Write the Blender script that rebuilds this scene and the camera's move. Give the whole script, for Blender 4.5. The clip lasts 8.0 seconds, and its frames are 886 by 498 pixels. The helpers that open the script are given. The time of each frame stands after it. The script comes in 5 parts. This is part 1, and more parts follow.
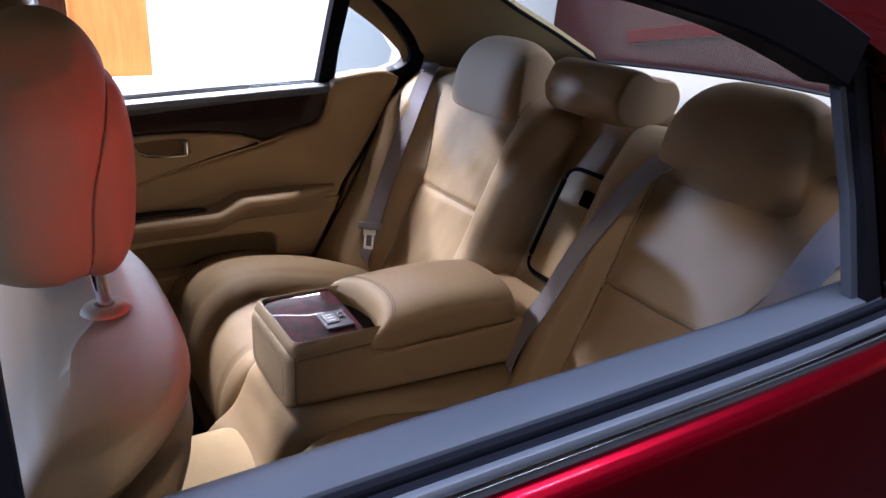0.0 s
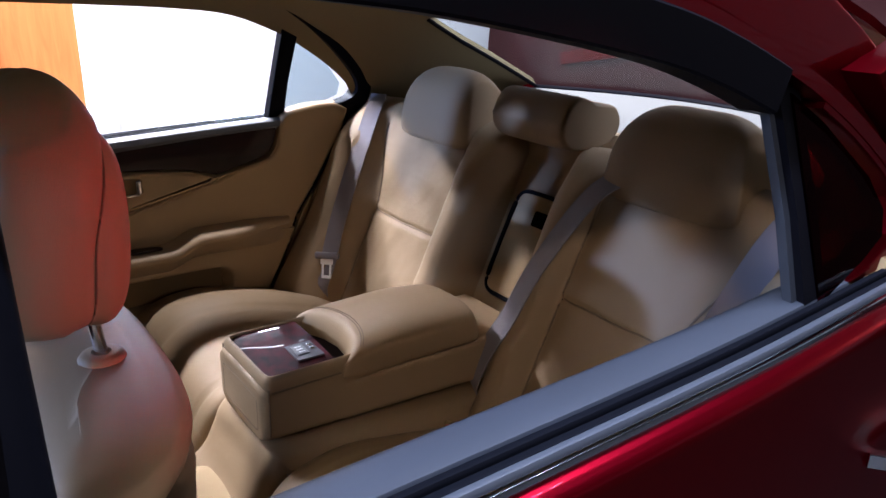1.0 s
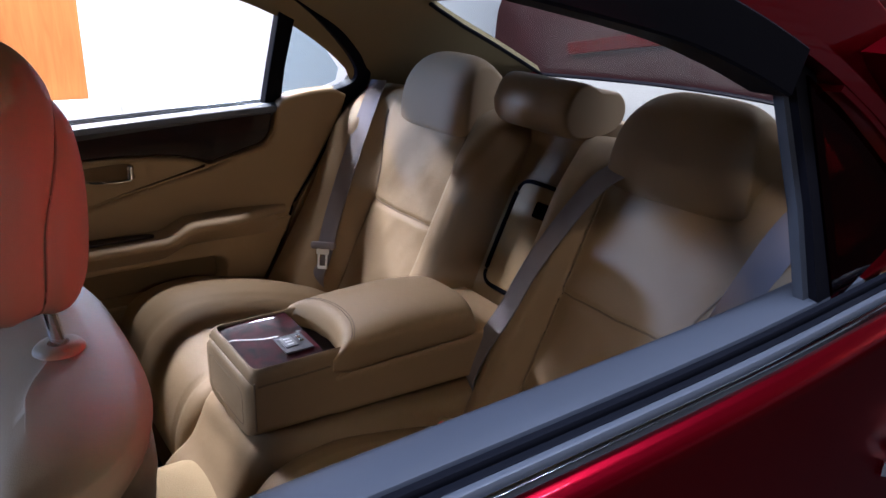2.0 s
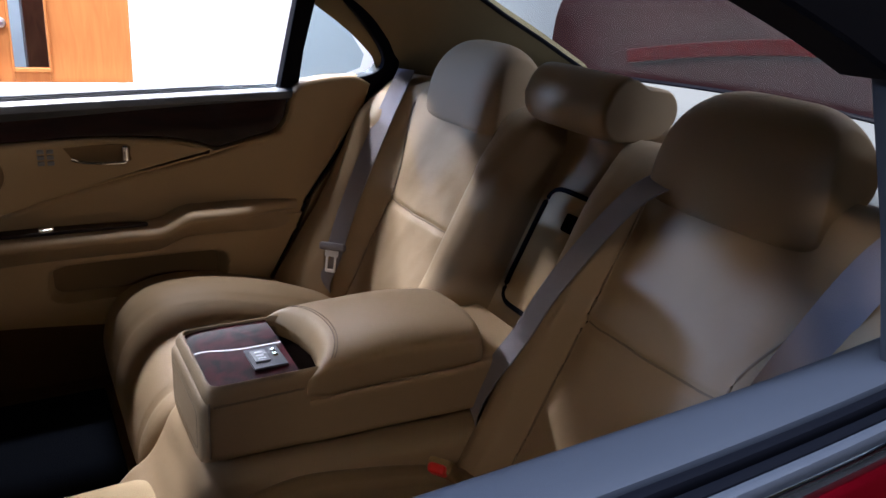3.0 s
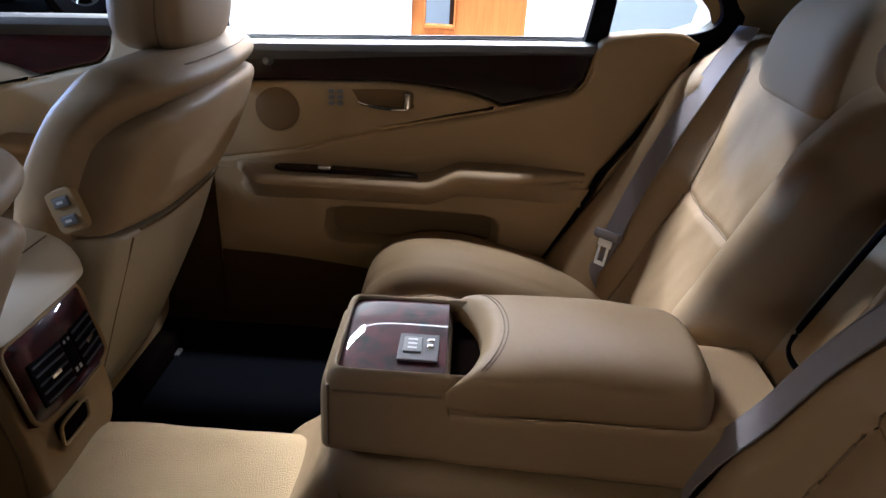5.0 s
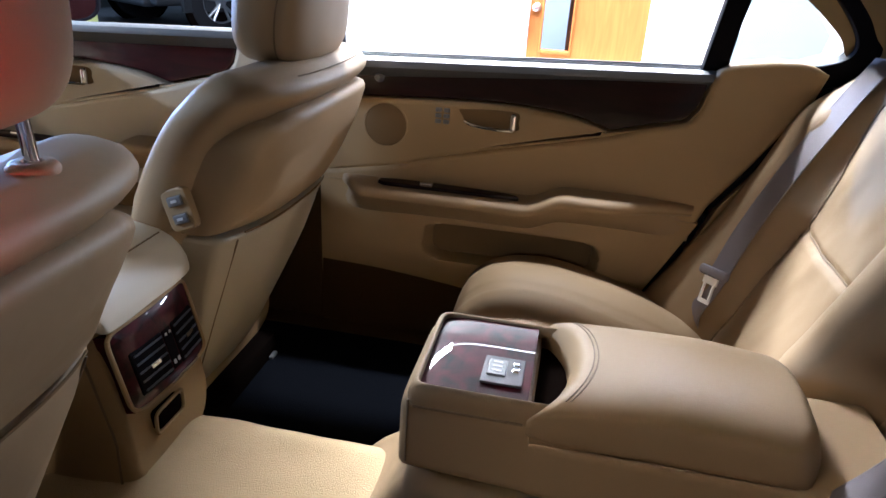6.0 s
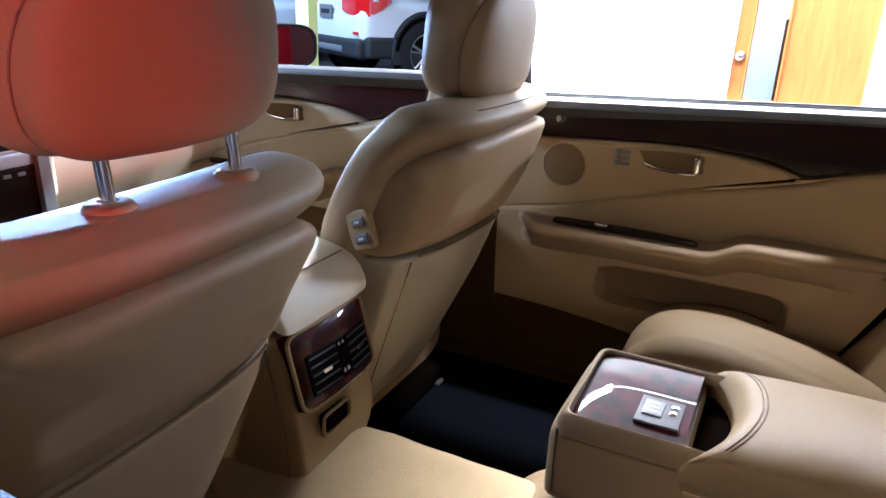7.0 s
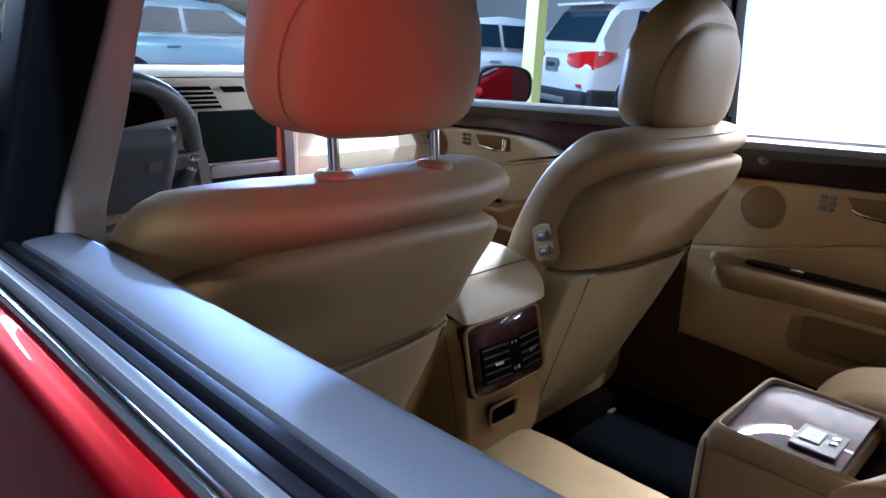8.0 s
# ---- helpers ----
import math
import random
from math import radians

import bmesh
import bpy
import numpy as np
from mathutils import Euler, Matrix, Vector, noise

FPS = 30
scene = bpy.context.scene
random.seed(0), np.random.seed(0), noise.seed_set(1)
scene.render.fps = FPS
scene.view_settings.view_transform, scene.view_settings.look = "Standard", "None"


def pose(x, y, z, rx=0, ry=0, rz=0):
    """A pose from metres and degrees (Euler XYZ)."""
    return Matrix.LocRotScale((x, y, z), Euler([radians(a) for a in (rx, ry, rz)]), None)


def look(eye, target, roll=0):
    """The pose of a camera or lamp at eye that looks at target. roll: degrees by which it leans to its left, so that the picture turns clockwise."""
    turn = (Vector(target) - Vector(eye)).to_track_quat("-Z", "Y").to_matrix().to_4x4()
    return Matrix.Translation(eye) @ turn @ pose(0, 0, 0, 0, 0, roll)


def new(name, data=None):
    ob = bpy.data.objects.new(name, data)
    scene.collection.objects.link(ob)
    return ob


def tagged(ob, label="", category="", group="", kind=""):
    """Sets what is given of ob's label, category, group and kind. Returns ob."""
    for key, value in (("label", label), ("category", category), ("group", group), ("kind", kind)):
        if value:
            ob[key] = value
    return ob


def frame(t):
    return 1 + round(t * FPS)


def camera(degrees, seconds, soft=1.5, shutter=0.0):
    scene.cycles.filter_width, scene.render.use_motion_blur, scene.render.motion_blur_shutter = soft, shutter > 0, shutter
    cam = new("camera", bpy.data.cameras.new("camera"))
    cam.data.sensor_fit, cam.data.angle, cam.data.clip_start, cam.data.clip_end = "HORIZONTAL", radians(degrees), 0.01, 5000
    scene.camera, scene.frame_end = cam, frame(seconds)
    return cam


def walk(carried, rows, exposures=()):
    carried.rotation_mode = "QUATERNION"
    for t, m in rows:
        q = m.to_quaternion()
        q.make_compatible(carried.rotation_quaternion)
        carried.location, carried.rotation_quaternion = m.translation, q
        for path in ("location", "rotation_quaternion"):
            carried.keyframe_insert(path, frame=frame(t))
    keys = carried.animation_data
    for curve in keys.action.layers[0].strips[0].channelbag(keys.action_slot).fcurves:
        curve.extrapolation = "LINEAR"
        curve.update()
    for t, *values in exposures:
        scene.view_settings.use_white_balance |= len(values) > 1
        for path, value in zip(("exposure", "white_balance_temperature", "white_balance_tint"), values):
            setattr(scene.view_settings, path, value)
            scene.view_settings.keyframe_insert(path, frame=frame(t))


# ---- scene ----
cam = camera(63.5, 8.0)
PATH = [
    (0, (-0.171, -1.099, 1.295), (0.828, 0.466, 0.552), 3.5),
    (0.5, (-0.184, -1.105, 1.316), (0.91, 0.425, 0.634), 2.9),
    (1, (-0.225, -1.112, 1.32), (0.916, 0.382, 0.638), 2.1),
    (2.5, (-0.117, -1.044, 1.273), (0.972, 0.478, 0.567), 3.6),
    (3, (-0.013, -0.981, 1.243), (0.995, 0.602, 0.551), 5.0),
    (3.5, (0.135, -0.927, 1.23), (0.956, 0.747, 0.505), 4.9),
    (4, (0.251, -0.874, 1.203), (0.717, 0.912, 0.433), 3.4),
    (4.5, (0.327, -0.839, 1.193), (0.458, 0.974, 0.359), 2.6),
    (5.8, (0.32, -0.804, 1.179), (0.098, 1.016, 0.379), 4.5),
    (6, (0.335, -0.805, 1.178), (0.019, 1.006, 0.39), 4.0),
    (6.5, (0.362, -0.81, 1.18), (-0.196, 0.952, 0.417), 3.0),
    (7, (0.372, -0.822, 1.159), (-0.448, 0.868, 0.474), 2.2),
    (7.5, (0.381, -0.862, 1.164), (-0.679, 0.708, 0.523), 2.7),
    (8, (0.472, -0.896, 1.127), (-0.841, 0.5, 0.554), 2.9),
]
walk(cam, [(t, look(eye, target, roll)) for t, eye, target, roll in PATH], [(0, 0.5, 5500, 19), (1, 0.3, 5450, 19), (2.5, 0.05, 5400, 16), (3.5, 0.0, 5400, 13), (4.5, 0.1, 5400, 11), (5.8, 0.85, 5350, 11), (7, 1.05, 5300, 11), (8, 0.7, 5200, 9)])


# ---- light and exposure ----
world = bpy.data.worlds.new("garage_air")
scene.world = world
world.use_nodes = True
world.node_tree.nodes["Background"].inputs[0].default_value = (0.8, 0.87, 1.0, 1)
world.node_tree.nodes["Background"].inputs[1].default_value = 0.005


def area_lamp(name, eye, target, sx, sy, power, color):
    data = bpy.data.lights.new(name, "AREA")
    data.shape, data.size, data.size_y, data.energy, data.color = "RECTANGLE", sx, sy, power, color
    ob = new(name, data)
    ob.matrix_world = look(eye, target)
    return ob


COOL, WARM = (0.62, 0.79, 1.0), (1.0, 0.92, 0.82)
area_lamp("tube_key", (-6.0, 3.3, 2.0), (0.8, -0.3, 0.85), 0.25, 0.10, 350, (0.47, 0.66, 1.08))
area_lamp("tube_aisle", (-1.1, 3.2, 3.05), (0.2, 0.0, 0.6), 0.9, 0.15, 215, WARM)
area_lamp("tube_far", (-0.05, 2.7, 3.35), (0.0, 0.1, 0.5), 1.9, 0.12, 330, WARM)
# Unseen fill beside the car, added to light lid and seat tops.
area_lamp("fill_lid", (1.0, 2.1, 1.55), (-0.15, -0.1, 0.85), 0.3, 0.08, 19, (0.95, 0.96, 1.0))
# Added warm fill with no known fixture, for armrest side and bolster.
area_lamp("fill_armrest", (-1.4, -2.4, 2.7), (0.5, -0.15, 0.6), 0.4, 0.1, 22, (1.0, 0.76, 0.50))
# Unseen cool fill added ahead of the car to reach the rear seats.
area_lamp("fill_windscreen", (-5.4, -1.5, 2.3), (0.75, -0.3, 0.85), 0.4, 0.1, 35, COOL)
# Made-up low fill on the near side for passenger seat and far door.
area_lamp("fill_passenger", (0.2, -2.6, 1.6), (-0.05, 0.3, 0.8), 0.3, 0.1, 5, (1.0, 0.84, 0.66))
area_lamp("tube_near", (-0.55, -0.70, 3.9), (-0.55, -0.78, 0.9), 5.0, 0.1, 330, (0.86, 0.91, 1.0))
area_lamp("tube_above", (0.55, 1.15, 2.6), (0.55, 0.6, 0.6), 0.7, 0.1, 42, WARM)
area_lamp("tube_rear", (5.6, -2.0, 2.9), (0.0, 0.2, 0.9), 1.2, 0.2, 18, (1.0, 0.86, 0.68))
# Helper aimed at the office wall alone, to whiten its visible part.
area_lamp("fill_wall", (0.4, 2.75, 2.6), (0.4, 3.55, 1.05), 4.0, 0.15, 60, (1.0, 0.97, 0.93))
area_lamp("tube_cars", (-6.2, 4.2, 3.9), (-6.6, 5.5, 0.5), 2.5, 0.5, 260, COOL)
area_lamp("tube_front", (-4.6, -0.9, 2.5), (-0.6, -0.2, 0.95), 0.9, 0.1, 105, (0.8, 0.88, 1.0))
spot = bpy.data.lights.new("red_spotlight", "SPOT")
spot.energy, spot.color, spot.spot_size, spot.spot_blend, spot.shadow_soft_size = 140, (1.0, 0.006, 0.001), radians(7.6), 0.8, 0.03
new("red_spotlight", spot).matrix_world = look((2.0, -2.25, 1.62), (-0.11, -0.48, 1.075))

# ---- materials ----


def material(name, color, rough=0.5, metal=0.0, bump=0.0, scale=40.0, vary=0.12, coat=0.0, spread=0.0, big=3.0, kind="noise", gloss=None):
    """A surface with variation at two scales and a fine relief."""
    m = bpy.data.materials.new(name)
    m.use_nodes = True
    nt = m.node_tree
    b = nt.nodes["Principled BSDF"]
    b.inputs["Roughness"].default_value = rough
    b.inputs["Metallic"].default_value = metal
    b.inputs["Specular IOR Level"].default_value = (0.08 if rough > 0.75 else 0.3 if rough > 0.4 else 0.5) if gloss is None else gloss
    b.inputs["Coat Weight"].default_value = coat
    b.inputs["Coat Roughness"].default_value = 0.015
    co = nt.nodes.new("ShaderNodeTexCoord")
    large = nt.nodes.new("ShaderNodeTexNoise")
    large.inputs["Scale"].default_value, large.inputs["Detail"].default_value = big, 4
    fine = nt.nodes.new("ShaderNodeTexNoise" if kind == "noise" else "ShaderNodeTexVoronoi")
    fine.inputs["Scale"].default_value = scale
    nt.links.new(co.outputs["Object"], large.inputs["Vector"])
    nt.links.new(co.outputs["Object"], fine.inputs["Vector"])
    mix = nt.nodes.new("ShaderNodeMix")
    mix.data_type = "RGBA"
    mix.inputs[6].default_value = (*[c * (1 - vary) for c in color], 1)
    mix.inputs[7].default_value = (*[min(1, c * (1 + vary)) for c in color], 1)
    nt.links.new(large.outputs[0], mix.inputs[0])
    nt.links.new(mix.outputs[2], b.inputs["Base Color"])
    rr = nt.nodes.new("ShaderNodeMapRange")
    rr.inputs[3].default_value, rr.inputs[4].default_value = max(0.02, rough - spread), min(1, rough + spread)
    nt.links.new(large.outputs[0], rr.inputs[0])
    nt.links.new(rr.outputs[0], b.inputs["Roughness"])
    if bump:
        bp = nt.nodes.new("ShaderNodeBump")
        bp.inputs["Strength"].default_value, bp.inputs["Distance"].default_value = bump, 0.002
        nt.links.new(fine.outputs[0], bp.inputs["Height"])
        nt.links.new(bp.outputs[0], b.inputs["Normal"])
    return m


def wood_material(name, dark, light, coat, scale):
    """Lacquered wood: stretched noise for the grain under a clear coat."""
    m = material(name, dark, 0.6, coat=coat, vary=0.1)
    m.node_tree.nodes["Principled BSDF"].inputs["Specular IOR Level"].default_value = 0.1
    nt = m.node_tree
    b = nt.nodes["Principled BSDF"]
    co = nt.nodes.new("ShaderNodeTexCoord")
    mp = nt.nodes.new("ShaderNodeMapping")
    mp.inputs["Scale"].default_value = scale
    n = nt.nodes.new("ShaderNodeTexNoise")
    n.inputs["Scale"].default_value, n.inputs["Detail"].default_value, n.inputs["Distortion"].default_value = 4, 8, 1.2
    r = nt.nodes.new("ShaderNodeValToRGB")
    r.color_ramp.elements[0].position, r.color_ramp.elements[1].position = 0.35, 0.68
    r.color_ramp.elements[0].color, r.color_ramp.elements[1].color = (*dark, 1), (*light, 1)
    nt.links.new(co.outputs["Object"], mp.inputs[0])
    nt.links.new(mp.outputs[0], n.inputs["Vector"])
    nt.links.new(n.outputs[0], r.inputs[0])
    nt.links.new(r.outputs[0], b.inputs["Base Color"])
    return m


def glass_material(name, tint, mixin):
    """A thin pane: clear straight through, glossy by its angle."""
    m = bpy.data.materials.new(name)
    m.use_nodes = True
    nt = m.node_tree
    nt.nodes.clear()
    out = nt.nodes.new("ShaderNodeOutputMaterial")
    tr = nt.nodes.new("ShaderNodeBsdfTransparent")
    tr.inputs[0].default_value = (*tint, 1)
    gl = nt.nodes.new("ShaderNodeBsdfGlossy")
    gl.inputs["Roughness"].default_value = 0.02
    lw = nt.nodes.new("ShaderNodeLayerWeight")
    lw.inputs[0].default_value = 0.5
    pw = nt.nodes.new("ShaderNodeMath")
    pw.operation = "POWER"
    pw.inputs[1].default_value = 5.0
    ml = nt.nodes.new("ShaderNodeMath")
    ml.operation = "MULTIPLY_ADD"
    ml.inputs[1].default_value, ml.inputs[2].default_value = mixin, 0.02
    mx = nt.nodes.new("ShaderNodeMixShader")
    nt.links.new(lw.outputs["Facing"], pw.inputs[0])
    nt.links.new(pw.outputs[0], ml.inputs[0])
    nt.links.new(ml.outputs[0], mx.inputs[0])
    nt.links.new(tr.outputs[0], mx.inputs[1])
    nt.links.new(gl.outputs[0], mx.inputs[2])
    nt.links.new(mx.outputs[0], out.inputs[0])
    return m


def wrinkled(m, scale, depth):
    """Adds soft, stretched wrinkles below the grain."""
    nt = m.node_tree
    grain = next(n for n in nt.nodes if n.type == "BUMP")
    co = nt.nodes.new("ShaderNodeTexCoord")
    n = nt.nodes.new("ShaderNodeTexNoise")
    n.inputs["Scale"].default_value, n.inputs["Detail"].default_value, n.inputs["Distortion"].default_value = scale, 3, 1.6
    b = nt.nodes.new("ShaderNodeBump")
    b.inputs["Strength"].default_value, b.inputs["Distance"].default_value = 0.5, depth
    nt.links.new(co.outputs["Object"], n.inputs["Vector"])
    nt.links.new(n.outputs[0], b.inputs["Height"])
    nt.links.new(b.outputs[0], grain.inputs["Normal"])
    return m


LEATHER = material("beige_leather", (0.280, 0.198, 0.114), 0.52, gloss=0.22, bump=0.16, scale=1300, vary=0.07, spread=0.06, big=5, kind="voronoi")
wrinkled(LEATHER, 22, 0.0012)
TRIM = material("beige_trim", (0.290, 0.198, 0.098), 0.58, bump=0.15, scale=1300, vary=0.06, spread=0.05, kind="voronoi")
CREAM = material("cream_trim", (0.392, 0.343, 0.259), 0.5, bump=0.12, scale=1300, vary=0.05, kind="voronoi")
CLOTH = material("headliner_cloth", (0.20, 0.155, 0.085), 0.95, bump=0.4, scale=900, vary=0.06)
SHELF = material("shelf_felt", (0.15, 0.148, 0.135), 0.9, bump=0.4, scale=700, vary=0.05)
CARPET = material("beige_carpet", (0.40, 0.30, 0.175), 0.97, bump=0.9, scale=600, vary=0.12, big=12)
MAT = material("black_floor_mat", (0.006, 0.007, 0.010), 0.98, gloss=0.0, bump=0.9, scale=500, vary=0.2)
SEAM = material("seam_thread", (0.17, 0.122, 0.075), 0.7, bump=0.3, scale=900)
GROOVE = material("dark_gap", (0.005, 0.0035, 0.003), 0.9, gloss=0.0)
BROWN = material("brown_felt", (0.14, 0.092, 0.045), 0.9, bump=0.4, scale=600)
WEBBING = material("grey_webbing", (0.205, 0.186, 0.202), 0.72, bump=0.6, scale=900, vary=0.05)
BLACK = material("black_plastic", (0.004, 0.004, 0.006), 0.48, gloss=0.03, bump=0.05, scale=700)
RUBBER = material("grey_rubber", (0.004, 0.0045, 0.007), 0.5, gloss=0.03, bump=0.05, scale=800, vary=0.1, spread=0.08)
SILL = material("window_ledge_plastic", (0.030, 0.035, 0.047), 0.52, bump=0.2, scale=1500, vary=0.1, spread=0.06)
PLATE = material("satin_switch_metal", (0.06, 0.055, 0.065), 0.5, bump=0.1, scale=600, vary=0.08)
STRIP = material("satin_grey_strip", (0.05, 0.056, 0.07), 0.35, bump=0.1, scale=900, vary=0.08)
MOULD = material("bright_moulding", (0.62, 0.63, 0.66), 0.10, metal=1.0, vary=0.03)
# Far-side copy of the ledge plastic, paled to carry reflected wall light.
SILLB = material("lit_ledge_plastic", (0.075, 0.08, 0.09), 0.38, bump=0.2, scale=900, vary=0.1, spread=0.06)
CHROME = material("chrome", (0.80, 0.80, 0.82), 0.12, metal=1.0, vary=0.03)
MIRROR = material("mirror_silver", (0.55, 0.55, 0.57), 0.03, metal=1.0, vary=0.02)
RIMGREY = material("grey_wheel_leather", (0.085, 0.10, 0.13), 0.33, gloss=0.5, bump=0.1, scale=1200, vary=0.1, spread=0.08)
STEEL = material("brushed_steel", (0.62, 0.62, 0.63), 0.28, metal=1.0, bump=0.1, scale=300)
SILVER = material("silver_plastic", (0.20, 0.21, 0.24), 0.3, metal=0.35, vary=0.05)
PALESILVER = material("pale_silver_paint", (0.42, 0.45, 0.52), 0.3, metal=0.25, bump=0.05, scale=400, vary=0.05)
PAINT = material("red_car_paint", (0.145, 0.001, 0.006), 0.30, metal=0.9, coat=0.15, vary=0.06)
PAINT.node_tree.nodes["Principled BSDF"].inputs["Specular Tint"].default_value = (0.45, 0.01, 0.03, 1)
BURL = wood_material("red_burl_wood", (0.012, 0.0006, 0.0016), (0.070, 0.004, 0.009), 0.5, (5, 5, 5))
DARKWOOD = wood_material("dark_red_wood", (0.004, 0.0006, 0.0005), (0.011, 0.0016, 0.0012), 0.3, (1.5, 8, 8))
# Lighter copy of the dark wood, for light falling on the front door.
REDWOOD = wood_material("lit_red_wood", (0.016, 0.0010, 0.0014), (0.030, 0.002, 0.003), 0.5, (1.5, 8, 8))
FELT = material("dark_brown_felt", (0.055, 0.034, 0.015), 0.95, gloss=0.0, bump=0.4, scale=600)
# Cream lifted towards white to stand for light on lid and dashboard.
LID = material("whitened_cream_leather", (0.68, 0.629, 0.527), 0.45, bump=0.12, scale=1300, vary=0.04, kind="voronoi")
TONGUE = material("polished_tongue", (0.92, 0.92, 0.93), 0.45, metal=0.1, vary=0.02)
RED = material("red_plastic", (0.62, 0.02, 0.015), 0.35, vary=0.03)
GLASS = glass_material("clear_glass", (0.93, 0.96, 0.95), 0.06)
SMOKE = glass_material("grey_tinted_glass", (0.66, 0.72, 0.74), 0.06)
# Red in the tint stands for red reflections on the near quarter glass.
REDSHEEN = glass_material("red_sheen_glass", (0.16, 0.008, 0.016), 0.85)
SCREEN = material("black_screen", (0.006, 0.014, 0.015), 0.3, gloss=0.1)
PILLAR = material("pale_pillar_trim", (0.36, 0.32, 0.30), 0.6, bump=0.1, scale=1300, vary=0.05, kind="voronoi")
BUTTON = material("grey_button", (0.13, 0.13, 0.14), 0.4)
ICON = material("pale_print", (0.6, 0.6, 0.62), 0.5)

# ---- mesh helpers ----
OFFSET = {}


def thing(name, at, label, category, group="", kind=""):
    """An Empty at a thing's base."""
    e = new(name)
    e.location = at
    e.empty_display_size = 0.05
    OFFSET[e] = Vector(at)
    return tagged(e, label, category, group, kind)


def weigh_normals(me, limit):
    """Lets large faces keep their flat look beside rounded edges."""
    near_faces = [[] for _ in me.vertices]
    fn = [p.normal.copy() for p in me.polygons]
    fa = [p.area for p in me.polygons]
    for p in me.polygons:
        for v in p.vertices:
            near_faces[v].append(p.index)
    out = []
    for p in me.polygons:
        for v in p.vertices:
            n = Vector()
            for q in near_faces[v]:
                if fn[q].dot(fn[p.index]) > limit:
                    n += fn[q] * fa[q]
            out.append(n.normalized() if n.length > 1e-12 else fn[p.index])
    me.normals_split_custom_set(out)


def part(name, geo, mat, parent=None, label="", sharp=38, kind=""):
    """Links vertices and faces, in the world's metres, as ONE mesh under a thing or a part."""
    if isinstance(geo, bmesh.types.BMesh):
        me = bpy.data.meshes.new(name)
        geo.to_mesh(me)
        geo.free()
        off = OFFSET.get(parent, Vector())
        if off.length:
            me.transform(Matrix.Translation(-off))
    else:
        verts, faces = geo
        off = OFFSET.get(parent, Vector())
        me = bpy.data.meshes.new(name)
        me.from_pydata([Vector(v) - off for v in verts], [], faces)
        bm = bmesh.new()
        bm.from_mesh(me)
        bmesh.ops.remove_doubles(bm, verts=bm.verts, dist=1e-5)
        bmesh.ops.recalc_face_normals(bm, faces=bm.faces)
        bm.to_mesh(me)
        bm.free()
    me.materials.append(mat)
    for p in me.polygons:
        p.use_smooth = True
    me.set_sharp_from_angle(angle=radians(sharp))
    if len(me.polygons) < 1500:
        weigh_normals(me, math.cos(radians(sharp)))
    ob = new(name, me)
    ob.parent = parent
    OFFSET[ob] = off
    return tagged(ob, label, kind=kind) if label or kind else ob


def joined(*geos):
    verts, faces = [], []
    for v, f in geos:
        n = len(verts)
        verts += list(v)
        faces += [tuple(i + n for i in face) for face in f]
    return verts, faces


def moved(geo, m):
    return [m @ Vector(v) for v in geo[0]], geo[1]


def lerp(a, b, t):
    return a + (b - a) * t


def sstep(a, b, t):
    t = min(1, max(0, (t - a) / (b - a)))
    return t * t * (3 - 2 * t)


def table(rows, t):
    """Smooth reading of rows (t, value)."""
    if t <= rows[0][0]:
        return rows[0][1]
    for (a, p), (b, q) in zip(rows, rows[1:]):
        if t <= b:
            return lerp(p, q, (t - a) / (b - a))
    return rows[-1][1]


def curve(points, n):
    """A smooth line (Catmull-Rom) through points, n steps a span."""
    P = [Vector(p) for p in points]
    P = [2 * P[0] - P[1]] + P + [2 * P[-1] - P[-2]]
    out = []
    for i in range(1, len(P) - 2):
        a, b, c, d = P[i - 1 : i + 3]
        for k in range(n):
            t = k / n
            out.append(0.5 * (2 * b + (c - a) * t + (2 * a - 5 * b + 4 * c - d) * t * t + (3 * b - a - 3 * c + d) * t**3))
    return out + [P[-2]]


def sheet(nu, nv, front, back):
    """A closed solid between two surfaces over (u, v) in 0..1."""
    verts = [front(i / nu, j / nv) for j in range(nv + 1) for i in range(nu + 1)]
    m = len(verts)
    verts += [back(i / nu, j / nv) for j in range(nv + 1) for i in range(nu + 1)]
    w = nu + 1
    faces = []
    for j in range(nv):
        for i in range(nu):
            a = j * w + i
            faces += [(a, a + 1, a + w + 1, a + w), (m + a, m + a + w, m + a + w + 1, m + a + 1)]
    rim = [i for i in range(nu)] + [nu + j * w for j in range(nv)] + [nv * w + nu - i for i in range(nu)] + [(nv - j) * w for j in range(nv)]
    for k, a in enumerate(rim):
        b = rim[(k + 1) % len(rim)]
        faces.append((a, m + a, m + b, b))
    return verts, faces


def loft(rings, closed=True, caps=True):
    n = len(rings[0])
    verts = [v for r in rings for v in r]
    faces = []
    for j in range(len(rings) - 1):
        for i in range(n if closed else n - 1):
            k = (i + 1) % n
            faces.append((j * n + i, j * n + k, (j + 1) * n + k, (j + 1) * n + i))
    if caps and closed:
        faces += [tuple(reversed(range(n))), tuple(range((len(rings) - 1) * n, len(rings) * n))]
    return verts, faces


